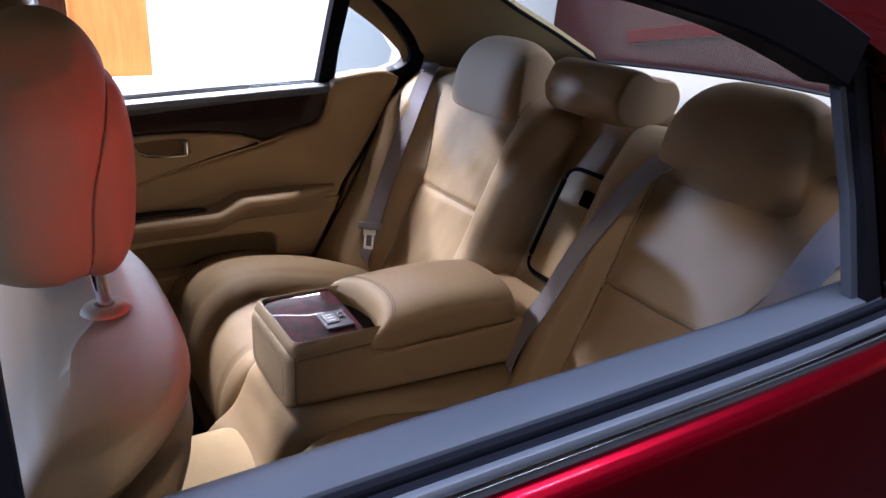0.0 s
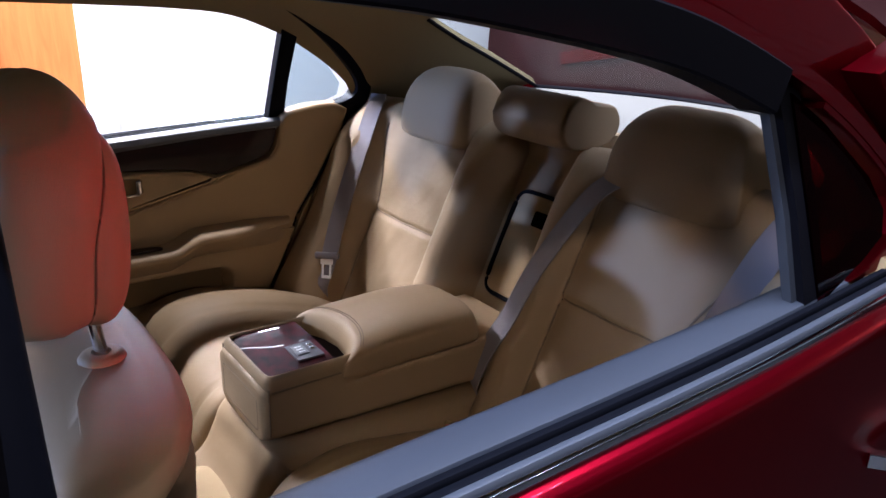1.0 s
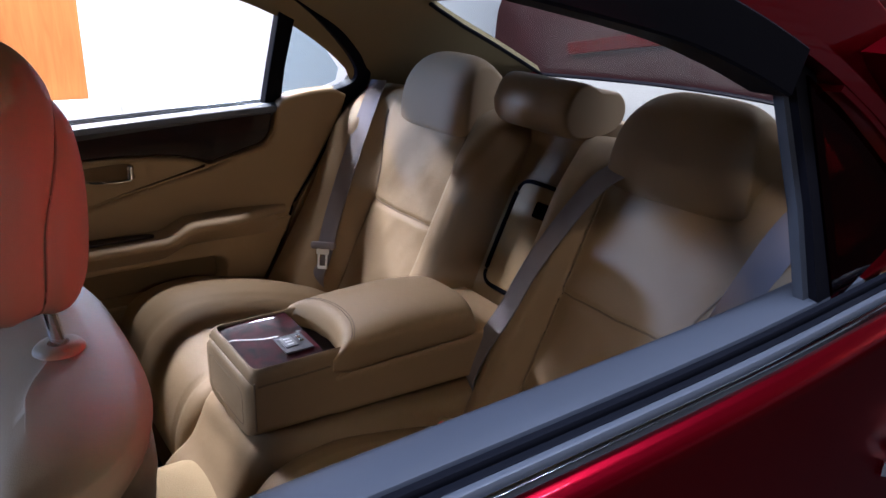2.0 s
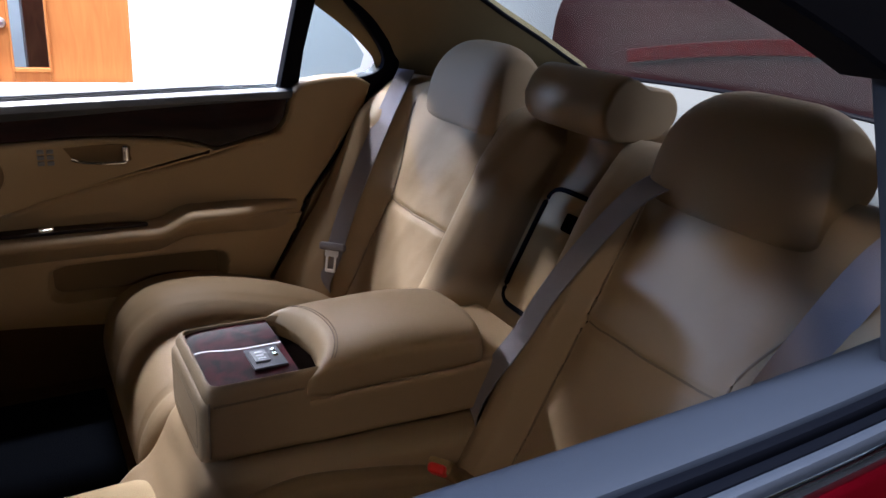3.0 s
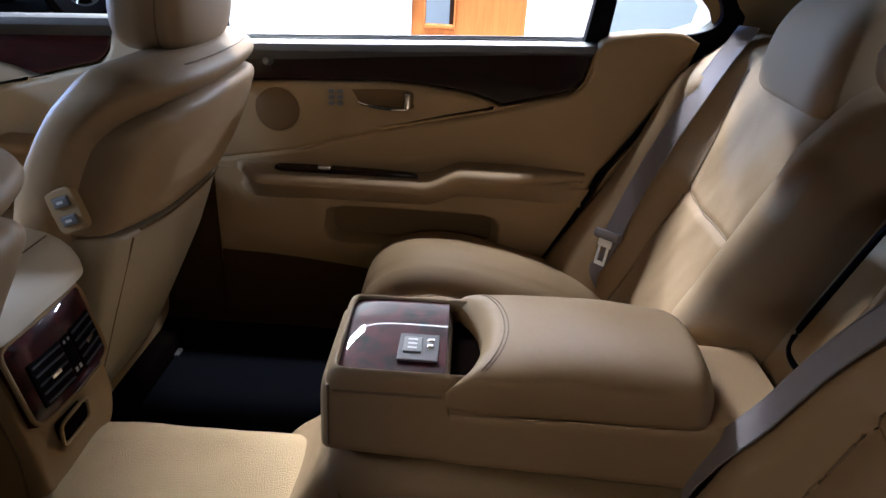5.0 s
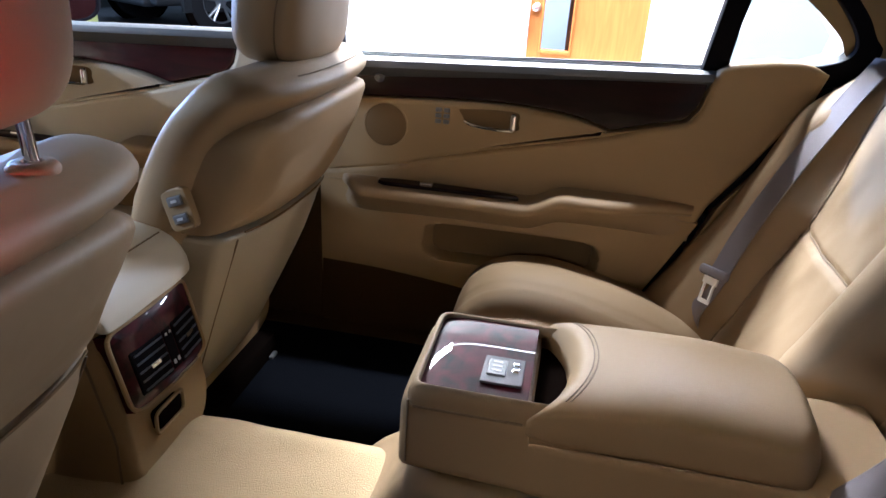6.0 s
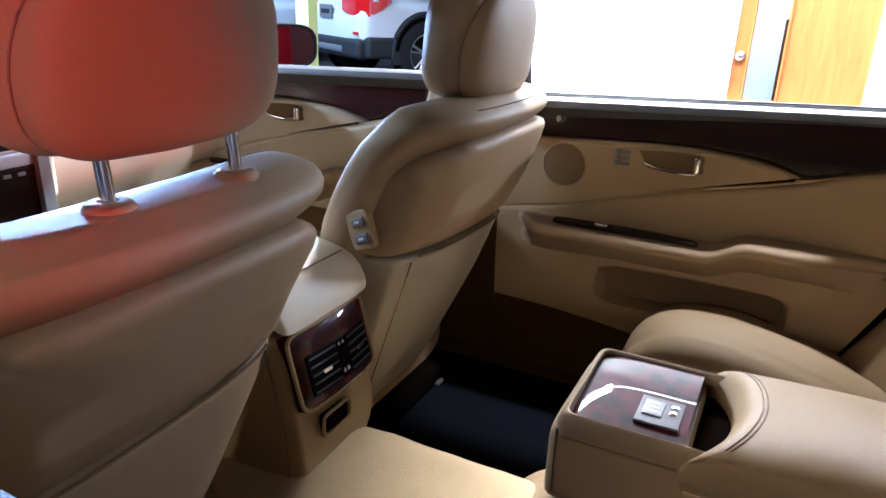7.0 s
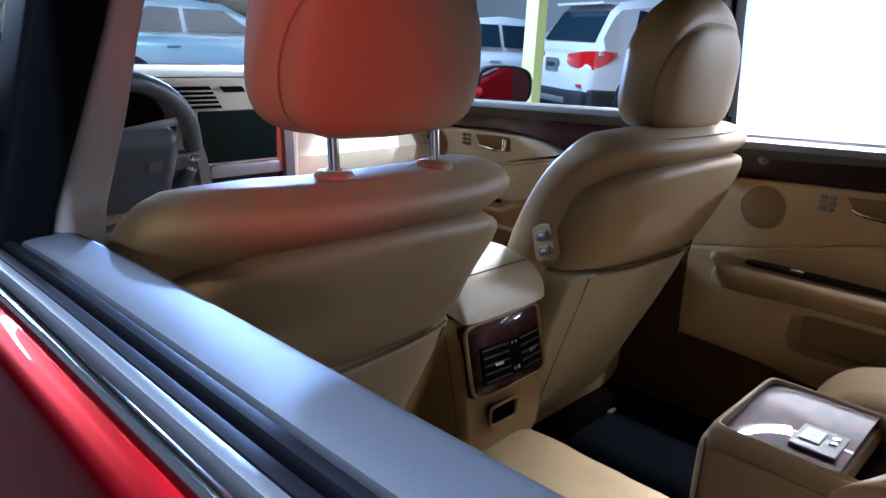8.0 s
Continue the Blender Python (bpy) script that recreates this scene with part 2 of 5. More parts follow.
def tube(path, r, n=8, closed=False):
    """A round cord along a path."""
    P = [Vector(p) for p in path]
    rings = []
    for i, p in enumerate(P):
        d = (P[min(i + 1, len(P) - 1)] - P[max(i - 1, 0)]).normalized()
        if closed:
            d = (P[(i + 1) % len(P)] - P[i - 1]).normalized()
        s = d.cross(Vector((0, 0, 1)) if abs(d.z) < 0.9 else Vector((1, 0, 0))).normalized()
        u = s.cross(d)
        rings.append([p + (s * math.cos(2 * math.pi * k / n) + u * math.sin(2 * math.pi * k / n)) * r for k in range(n)])
    if closed:
        rings.append(rings[0])
    return loft(rings, caps=not closed)


def sweep(path, profile, side):
    """A profile of (across, out) carried along a path; side(i, d) gives the across direction."""
    P = [Vector(p) for p in path]
    rings = []
    for i, p in enumerate(P):
        d = (P[min(i + 1, len(P) - 1)] - P[max(i - 1, 0)]).normalized()
        s = Vector(side(i, d))
        s = (s - d * s.dot(d)).normalized()
        o = s.cross(d).normalized()
        rings.append([p + s * a + o * b for a, b in profile])
    return loft(rings)


def rbox(c, size, r=0.004, seg=2, rot=None):
    """A box with rounded edges."""
    bm = bmesh.new()
    bmesh.ops.create_cube(bm, size=1)
    bmesh.ops.scale(bm, vec=size, verts=bm.verts)
    if r:
        bmesh.ops.bevel(bm, geom=bm.edges[:], offset=min(r, min(size) * 0.49), segments=seg, profile=0.5, affect="EDGES")
    m = Matrix.Translation(c) @ (rot if rot else Matrix())
    bm.transform(m)
    bm.verts.ensure_lookup_table()
    geo = [v.co.copy() for v in bm.verts], [tuple(v.index for v in f.verts) for f in bm.faces]
    bm.free()
    return geo


def prism(outline, y0, y1, bevel=0.004, seg=2):
    """An outline in x and z, standing from y0 to y1, its edges rounded on the y0 side."""
    n = len(outline)
    area = sum(outline[i][0] * outline[(i + 1) % n][1] - outline[(i + 1) % n][0] * outline[i][1] for i in range(n))
    if area < 0:
        outline = outline[::-1]

    def inset(d):
        out = []
        for i in range(n):
            a, b, c = (Vector(outline[j % n]) for j in (i - 1, i, i + 1))
            e, f = (b - a), (c - b)
            e, f = (e.normalized() if e.length else f.normalized()), (f.normalized() if f.length else e.normalized())
            k = Vector((-e.y - f.y, e.x + f.x))
            k = k.normalized() if k.length else Vector((-e.y, e.x))
            out.append(b + k * d)
        return out

    sign = 1 if y1 > y0 else -1
    rings = [[(p[0], y1, p[1]) for p in outline]]
    for k in range(seg + 1):
        a = k / seg * math.pi / 2
        q = inset(bevel * (1 - math.cos(a)))
        rings.append([(p[0], y0 + sign * bevel * (1 - math.sin(a)), p[1]) for p in q])
    return loft(rings)


def smooth2(points, n=6):
    return [(p.x, p.y) for p in curve([(a, b, 0) for a, b in points], n)]


def superring(c, ux, uy, a, b, e, n=28):
    """A rounded rectangle round c in the plane of ux and uy."""
    out = []
    for k in range(n):
        t = 2 * math.pi * k / n
        ct, st = math.cos(t), math.sin(t)
        out.append(Vector(c) + ux * (a * math.copysign(abs(ct) ** (2 / e), ct)) + uy * (b * math.copysign(abs(st) ** (2 / e), st)))
    return out


X, Y, Z = Vector((1, 0, 0)), Vector((0, 1, 0)), Vector((0, 0, 1))


def belt_z(x):
    """Height of the window ledge, which rises to the rear."""
    return 0.948 + 0.045 * x


def belt_in(x):
    """How far the belt line stands inwards towards the front."""
    return 0.028 * (1 - sstep(-0.25, 0.55, x))


def frame_y(z):
    return 0.742 - 0.24 * (z - 0.97)


# ---- the car's shell ----
car = thing("car_body", (0.3, 0, 0.0), "dark red sedan shell with beige headliner and black window frames", "car")

ARCH = [(-1.25, 0.675, 1.22), (-0.6, 0.665, 1.262), (-0.2, 0.665, 1.266), (0.125, 0.665, 1.262), (0.325, 0.667, 1.256), (0.46, 0.672, 1.242), (0.588, 0.683, 1.198), (0.66, 0.69, 1.16), (0.737, 0.704, 1.112), (0.80, 0.715, 1.06), (0.84, 0.72, 1.015), (1.0, 0.70, 0.995), (1.36, 0.60, 0.995)]
RAIL = [(-1.25, 0.5, 1.33), (-0.6, 0.5, 1.37), (-0.2, 0.5, 1.375), (0.125, 0.5, 1.37), (0.325, 0.5, 1.365), (0.46, 0.5, 1.36), (0.588, 0.5, 1.345), (0.70, 0.5, 1.325), (0.86, 0.5, 1.285), (0.95, 0.5, 1.236), (1.05, 0.51, 1.19), (1.2, 0.53, 1.13), (1.40, 0.56, 1.045)]


def pillar_sheet(side, up):
    """Inner trim from the window arch up to the headliner and the rear glass."""
    a, r = curve(ARCH, 5), curve(RAIL, 5)
    n = len(a) - 1

    def at(u, v, lift):
        i = min(n, int(round(u * n)))
        p = a[i].lerp(r[i], v)
        bulge = 0.035 * math.sin(math.pi * v)
        z = p.z + bulge * 0.5 + lift + up * (1 - v) * (1 - sstep(0.5, 0.8, p.x))
        y = p.y + bulge * 0.6 + lift
        return (p.x, side * (y if side > 0 else min(y, frame_y(z) - 0.04 + lift * 0.5)), z)

    return sheet(n, 8, lambda u, v: at(u, v, 0), lambda u, v: at(u, v, 0.02))


part("pillar_trim", pillar_sheet(1, 0.0), CLOTH, car, "beige cloth pillar trim beside the rear glass")
part("pillar_trim", pillar_sheet(-1, 0.065), CLOTH, car, "beige cloth pillar trim beside the rear glass")


def rail_z(x):
    return table([(p[0], p[2]) for p in RAIL], x)


part("headliner", sheet(40, 24, lambda u, v: (lerp(-1.25, 0.93, u), lerp(-0.5, 0.5, v), rail_z(lerp(-1.25, 0.93, u)) + 0.03 * math.sin(math.pi * v)), lambda u, v: (lerp(-1.25, 0.93, u), lerp(-0.5, 0.5, v), rail_z(lerp(-1.25, 0.93, u)) + 0.02 + 0.03 * math.sin(math.pi * v))), CLOTH, car, "beige cloth headliner")


def rear_pane(u, v, off):
    """Rear glass between its two side rails."""
    x = lerp(0.93, 1.40, u)
    w = table([(p[0], p[1]) for p in RAIL], x)
    bow = math.sin(math.pi * v)
    return (x + 0.13 * bow * u, lerp(-w, w, v), rail_z(x) + 0.012 * bow + off)


pane = part("rear_window", sheet(20, 24, lambda u, v: rear_pane(u, v, 0), lambda u, v: rear_pane(u, v, 0.004)), GLASS, car, "clear sloping rear window")
pane.visible_shadow = False
part("window_seal", tube([rear_pane(1, k / 24, -0.004) for k in range(25)], 0.006), BLACK, car)
for s in (0, 1):
    part("window_seal", tube([rear_pane(k / 16, s, -0.004) for k in range(17)], 0.006), BLACK, car)
part("parcel_shelf", sheet(24, 20, lambda u, v: (lerp(0.95, 1.40 + 0.13 * math.sin(math.pi * v), u), lerp(-0.66, 0.66, v) * lerp(1.0, 0.86, u), lerp(1.0, rail_z(1.40) + 0.012 * math.sin(math.pi * v) - 0.008, u)), lambda u, v: (lerp(0.95, 1.40 + 0.13 * math.sin(math.pi * v), u), lerp(-0.66, 0.66, v) * lerp(1.0, 0.86, u), 0.975)), SHELF, car, "pale felt parcel shelf")


def roof_skin(u, v, off):
    x = lerp(-1.3, 0.95, u)
    c = math.sin(math.pi * v)
    return (x, lerp(-0.665, 0.665, v), rail_z(x) - 0.005 + 0.085 * c**0.7 + off)


part("roof", sheet(30, 24, lambda u, v: roof_skin(u, v, 0), lambda u, v: roof_skin(u, v, 0.012)), PAINT, car, "glossy red roof skin")

# Outer side with its window opening: the near side is seen from outside, the far one through the cabin.
NEAR_ARCH = [(-0.192, 0.93), (-0.19, 1.10), (-0.184, 1.24), (-0.165, 1.296), (-0.11, 1.316), (0.05, 1.322), (0.265, 1.318), (0.42, 1.300), (0.524, 1.28), (0.61, 1.248), (0.70, 1.188), (0.78, 1.118), (0.826, 1.06), (0.82, 1.022), (0.76, 1.0), (0.62, 0.982)]


def frame_path(off, side, n=5):
    arch = NEAR_ARCH if side > 0 else [(-0.60, 1.31), (-0.45, 1.33), (-0.30, 1.342), (-0.11, 1.345), (0.05, 1.337), (0.20, 1.318), (0.36, 1.290), (0.45, 1.266), (0.53, 1.238), (0.61, 1.205), (0.70, 1.158), (0.78, 1.105), (0.83, 1.06)]
    pts = curve([(a, 0, b) for a, b in arch], n)
    out = []
    for i, p in enumerate(pts):
        d = (pts[min(i + 1, len(pts) - 1)] - pts[max(i - 1, 0)]).normalized()
        q = p + Vector((-d.z, 0, d.x)) * off
        out.append((q.x, side * frame_y(q.z), q.z))
    return out


def flat_bar(w, t):
    return [(-w, -t), (-w * 0.9, -t * 1.15), (w * 0.9, -t * 1.15), (w, -t), (w, t), (w * 0.9, t * 1.15), (-w * 0.9, t * 1.15), (-w, t)]


def out_of(side):
    return lambda i, d: Vector((0, side, 0)).cross(d)


for side in (-1, 1):
    step, last = (0.0, 54) if side > 0 else (-0.024, 60)
    part("drip_seal", sweep(frame_path(0.052 + step, side)[1 : 48 if side < 0 else 54], flat_bar(0.007, 0.02), out_of(side)), RUBBER, car, "grey rubber drip seal")
    if side < 0:
        part("quarter_moulding", sweep(frame_path(0.022, side)[46:60], flat_bar(0.014, 0.022), out_of(side)), PAINT, car, "glossy red edge of the quarter window")
    part("roof_rail", sweep(frame_path((0.070 if side > 0 else 0.050) + step, side)[1:last], flat_bar(0.010, 0.024), out_of(side)), PAINT, car, "glossy red roof rail above the windows")
    part("roof_edge", sweep(frame_path((0.125 if side > 0 else 0.112) + step, side)[1:last], flat_bar(0.044, 0.012), out_of(side)), PAINT, car, "glossy red roof edge")
    low = [Vector(p) for p in frame_path(0.085 + step, side)[1:last]]
    n = len(low) - 1
    side_at = lambda u, v, o: low[round(u * n)].lerp(Vector((low[round(u * n)].x, side * 0.55, rail_z(low[round(u * n)].x) + 0.055)), v) + Vector((0, side * o, o))
    part("roof_side", sheet(n, 6, lambda u, v: side_at(u, v, 0), lambda u, v: side_at(u, v, -0.012)), PAINT, car, "glossy red roof side")
    pil = [(0.69, 1.245), (0.80, 1.165), (0.865, 1.075), (0.862, 1.015), (0.80, 0.985), (0.72, 0.968), (1.30, 0.985), (1.62, 0.99), (1.42, 1.075), (1.2, 1.165), (1.0, 1.25), (0.86, 1.30)]
    part("rear_pillar", prism(pil, side * (0.735 if side < 0 else 0.775), side * (0.69 if side < 0 else 0.75), 0.006), PAINT, car, "glossy red rear pillar")


def flank(u, v, side, off):
    """Outer skin below the windows: a rounded shoulder over a bulging side."""
    x = lerp(-2.6, 1.9, u)
    y, z = table([(0, 0.7985), (0.05, 0.804), (0.10, 0.811), (0.125, 0.8155), (0.15, 0.8175), (0.19, 0.8185), (0.35, 0.826), (0.6, 0.838), (0.8, 0.835), (1, 0.82)], v), table([(0, 0.0), (0.05, -0.0015), (0.10, -0.005), (0.125, -0.0085), (0.15, -0.016), (0.19, -0.034), (0.35, -0.15), (0.6, -0.33), (0.8, -0.5), (1, -0.65)], v)
    taper = belt_in(x) + 0.10 * sstep(0.9, 1.9, x) + 0.07 * sstep(-1.2, -2.6, x)
    return (x, side * (y - taper + off), belt_z(min(x, 0.9)) - 0.008 + z - 0.02 * sstep(1.2, 1.9, x))


for side in (-1, 1):
    part("side_skin", sheet(120, 80, lambda u, v: flank(u, v, side, 0), lambda u, v: flank(u, v, side, -0.02)), PAINT, car, "glossy dark red door skin")
    for nm, y, dz, w, h, mt in (("belt_moulding", 0.7935, -0.006, 0.0046, 0.009, MOULD), ("moulding_gap", 0.788, -0.012, 0.003, 0.006, BLACK), ("outer_strip", 0.7805, -0.002, 0.0058, 0.007, STRIP), ("outer_seal", 0.7695, -0.004, 0.0062, 0.006, RUBBER), ("glass_slot", 0.7625, -0.016, 0.004, 0.006, BLACK), ("slot_lip", 0.754, -0.004, 0.0058, 0.006, RUBBER)):
        ring = [(-w, -h), (-w, h * 0.3), (-w * 0.6, h * 0.9), (0, h), (w * 0.6, h * 0.9), (w, h * 0.3), (w, -h)]
        path = [(x / 20, side * (y - belt_in(x / 20)), belt_z(x / 20) + dz) for x in range(-26, 17)]
        part(nm, sweep(path, [(a, -b) for a, b in ring], lambda i, d: Vector((0, 1, 0))) if side < 0 else sweep(path, [(a, b) for a, b in ring], lambda i, d: Vector((0, -1, 0))), mt, car)

# floor, tunnel and foot mats
part("floor_pan", rbox((-0.35, 0, 0.225), (4.4, 1.70, 0.03), 0.01), BLACK, car, "black floor pan")
for side in (-1, 1):
    part("door_sill", rbox((-0.35, side * 0.79, 0.40), (4.3, 0.06, 0.36), 0.02), PAINT, car, "red door sill")
    q = [(0.44, 0.28), (0.50, 0.38), (0.55, 0.49), (0.61, 0.592), (0.655, 0.70), (0.72, 0.79), (0.815, 0.945), (0.83, 0.99), (1.05, 0.99), (1.05, 0.28)]
    part("quarter_trim", prism(q, side * 0.722, side * 0.745, 0.004), TRIM, car, "beige quarter trim beside the rear seat")
part("bulkhead", rbox((-1.78, 0, 0.62), (0.05, 1.5, 0.75), 0.01), BLACK, car)
part("rear_bulkhead", rbox((1.08, 0, 0.60), (0.04, 1.44, 0.75), 0.01), BLACK, car)
part("cabin_floor", rbox((-0.35, 0, 0.255), (1.9, 1.44, 0.04), 0.01), BROWN, car, "dark carpeted cabin floor")
TUN = [(-0.30, 0.27), (-0.22, 0.30), (-0.165, 0.40), (-0.125, 0.44), (-0.075, 0.452), (0, 0.455), (0.055, 0.452), (0.085, 0.435), (0.105, 0.40), (0.16, 0.31), (0.22, 0.27)]
prof = curve([(0, a, b) for a, b in TUN], 5)
part("floor_tunnel", sheet(30, len(prof) - 1, lambda u, v: (lerp(-0.6, 0.16, u), prof[round(v * (len(prof) - 1))].y, prof[round(v * (len(prof) - 1))].z + 0.004 * noise.noise((u * 9, v * 9, 0))), lambda u, v: (lerp(-0.6, 0.16, u), prof[round(v * (len(prof) - 1))].y, 0.262)), CARPET, car, "beige carpeted floor tunnel")
for side in (-1, 1):
    tagged(part("floor_mat", rbox((-0.14, side * 0.44, 0.282), (0.52, 0.46, 0.014), 0.006), MAT), "black floor mat in the rear footwell", "floor mat", "rear floor mats")
part("mat_clip", rbox((-0.27, 0.50, 0.292), (0.018, 0.03, 0.008), 0.003), BUTTON, car)


# ---- doors seen from the cabin ----
def ledge(side, x0, x1, mat, parent, rise=0.0):
    lip = 0.690 if side < 0 else 0.7035
    ring = [(lip, -0.018), (lip, -0.012), (lip + 0.003, -0.004), (lip + 0.012, 0.0), (0.73, 0.002), (0.744, 0.0), (0.748, -0.006), (0.748, -0.05)]
    n = 30
    rings = [[(x, side * (y - belt_in(x)), belt_z(x) + rise + z) for y, z in ring] for x in (lerp(x0, x1, k / n) for k in range(n + 1))]
    part("window_ledge", loft(rings), mat, parent, "satin ledge below the side window")


def window_frame(side, parent):
    off, wide = (0.022, 0.024) if side > 0 else (-0.004, 0.026)
    part("window_frame", sweep(frame_path(off, side)[: 75 if side > 0 else 42], flat_bar(wide, 0.022), out_of(side)), BLACK, parent, "black window frame")
    post = [(0.600, 0.955), (0.612, 1.07), (0.628, 1.21), (0.672, 1.19), (0.655, 1.07), (0.648, 0.955)]
    if side < 0:
        post = [(0.612, 0.955), (0.600, 1.08), (0.572, 1.205), (0.562, 1.245), (0.610, 1.232), (0.642, 1.10), (0.666, 0.955)]
    geo = prism(post, 0, 0.03 if side > 0 else 0.016, 0.004)
    geo = [(v[0] - (0.035 if side > 0 else 0), side * (frame_y(v[2]) - 0.012 + v[1]), v[2]) for v in geo[0]], geo[1]
    part("window_post", geo, BLACK, parent, "black post between door glass and quarter glass")
    if side < 0:
        # Grey strip stands for the reflection along the black post's inner edge.
        edge = prism([(0.600, 0.955), (0.588, 1.08), (0.562, 1.205), (0.552, 1.238), (0.570, 1.240), (0.580, 1.205), (0.606, 1.08), (0.619, 0.955)], 0, 0.014, 0.004)
        part("post_sheen", ([(v[0], side * (frame_y(v[2]) - 0.020 + v[1]), v[2]) for v in edge[0]], edge[1]), SILL, parent, "grey strip for the sheen on the window post")


def far_door(name, dx, label, full):
    """Trimmed inner side of a door on the far side; dx shifts it along the car."""
    d = thing(name, (0.2 + dx, 0.75, 0.25), label, "car door", "car doors")
    sh = lambda pts: [(x + dx, z) for x, z in pts]
    y_in = 0.715
    # Front door takes paler pads and wood to stand for windscreen light.
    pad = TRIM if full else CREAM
    back = [(-0.22, 0.64), (-0.22, 0.84), (0.26, 0.855), (0.40, 0.833), (0.55, 0.868), (0.575, 0.90), (0.59, 0.96), (0.66, 0.99), (0.75, 0.99), (0.76, 0.94), (0.66, 0.79), (0.60, 0.70), (0.58, 0.64)]
    part("pad_backing", prism(sh(back), y_in - 0.0115, y_in + 0.028, 0.002), pad, d)
    shell = sh([(-0.225, 0.28), (-0.225, belt_z(-0.225) - 0.012), (0.58, belt_z(0.58) - 0.012), (0.62, 0.99), (0.70, 1.004), (0.78, 1.006), (0.80, 0.975), (0.787, 0.945), (0.693, 0.79), (0.63, 0.70), (0.585, 0.592), (0.525, 0.49), (0.47, 0.38), (0.42, 0.28)])
    part("door_shell", prism(shell, y_in + 0.02, 0.775, 0.004), TRIM, d)
    inlay = smooth2([(-0.225, 0.848), (-0.126, 0.857), (0.04, 0.867), (0.16, 0.872), (0.26, 0.868), (0.335, 0.859), (0.41, 0.838)], 6)[:-1] + smooth2([(0.41, 0.838), (0.48, 0.858), (0.545, 0.876), (0.572, 0.908), (0.582, 0.955)], 6) + [(0.582, belt_z(0.582) - 0.006), (-0.225, belt_z(-0.225) - 0.006)]
    part("wood_inlay", prism(sh(inlay), y_in - 0.004, y_in + 0.03, 0.006), DARKWOOD if full else REDWOOD, d, "dark red lacquered wood inlay")
    lens = smooth2([(-0.225, 0.844), (-0.126, 0.853), (0.04, 0.863), (0.16, 0.868), (0.26, 0.864), (0.335, 0.855), (0.402, 0.836)], 6) + smooth2([(0.34, 0.810), (0.2, 0.775), (0.05, 0.737), (-0.05, 0.707), (-0.225, 0.675)], 4)
    part("upper_pad", prism(sh(lens), y_in - 0.014, y_in + 0.03, 0.012, 4), pad, d)
    mid = smooth2([(-0.225, 0.68), (-0.05, 0.712), (0.05, 0.742), (0.2, 0.78), (0.34, 0.812), (0.42, 0.833), (0.48, 0.853), (0.55, 0.872), (0.578, 0.905), (0.588, 0.958), (0.605, 0.986), (0.66, 1.002), (0.75, 1.008), (0.797, 0.99)], 5) + [(0.782, 0.94), (0.69, 0.79), (0.628, 0.70), (0.60, 0.63), (-0.225, 0.63)]
    part("shoulder_pad", prism(sh(mid), y_in - 0.019, y_in + 0.03, 0.012, 4), pad, d, "padded beige shoulder of the door")

    def low(u, v):
        x, z = lerp(-0.222, lerp(0.43, 0.615, v), u), lerp(0.29, 0.665, v)
        out = 0.018 * sstep(0.30, 0.62, z)
        rx, rz = abs(x - 0.225) / 0.195, abs(z - 0.548) / 0.046
        r = (rx**7 + rz**4) ** 0.2
        hole = 0.045 * (1 - sstep(0.86, 1.04, r))
        return (x + dx, y_in - 0.006 - out + hole - 0.022 * sstep(0.90, 1.02, r) * (1 - sstep(1.02, 1.9, r)) * 0.6, z)

    part("lower_panel", sheet(110, 80, low, lambda u, v: (lerp(-0.222, lerp(0.43, 0.615, v), u) + dx, y_in + 0.045, lerp(0.29, 0.665, v))), pad, d, "beige lower door panel with a map pocket")
    part("pocket_lining", prism(sh(smooth2([(0.04, 0.515), (0.04, 0.58), (0.08, 0.586), (0.37, 0.586), (0.412, 0.578), (0.412, 0.515), (0.36, 0.51), (0.08, 0.51)], 3)), y_in + 0.010, y_in + 0.03, 0.002), BROWN, d, "dark brown felt in the map pocket")
    kick = smooth2([(-0.222, 0.46), (-0.10, 0.455), (0.05, 0.44), (0.2, 0.42), (0.4, 0.40)], 5) + [(0.43, 0.28), (-0.222, 0.28)]
    part("kick_panel", prism(sh(kick), y_in - 0.016, y_in + 0.02, 0.006), FELT, d, "dark brown kick panel")
    # armrest ledge standing out from the panel
    rings = []
    for k in range(61):
        x = lerp(-0.17, 0.60, k / 60)
        out = 0.085 * min(sstep(-0.18, -0.10, x), 1 - 0.92 * sstep(0.40, 0.61, x)) + 0.004
        top = 0.680 + 0.030 * sstep(0.25, 0.335, x) - 0.006 * sstep(0.45, 0.6, x)
        yb = y_in - 0.016
        ring = [(yb + 0.02, top - 0.001), (yb, top)]
        for a in range(9):
            t = a / 8 * math.pi
            ring.append((yb - out + 0.016 - 0.016 * math.sin(t), top - 0.014 + 0.014 * math.cos(t)))
        ring += [(yb - out * 0.55, top - 0.050), (yb - 0.006, top - 0.082), (yb + 0.02, top - 0.09)]
        rings.append([(x + dx, y, z) for y, z in ring])
    part("armrest", loft(rings), LEATHER, d, "padded beige door armrest")
    plate = sh(smooth2([(-0.075, 0.0), (-0.06, 0.018), (0.06, 0.022), (0.2, 0.014), (0.235, 0.0), (0.2, -0.006), (-0.06, -0.01)], 4))
    plate = prism([(x, z) for x, z in plate], 0, 0.012, 0.003)
    sw = part("switch_plate", ([(v[0], 0.653 + v[2] * 1.1, 0.6885 - v[1]) for v in plate[0]], plate[1]), DARKWOOD, d, "dark wood switch plate in the armrest")
    part("window_switch", rbox((0.035 + dx, 0.648, 0.692), (0.03, 0.014, 0.010), 0.004), CHROME, sw, "chrome window switch")
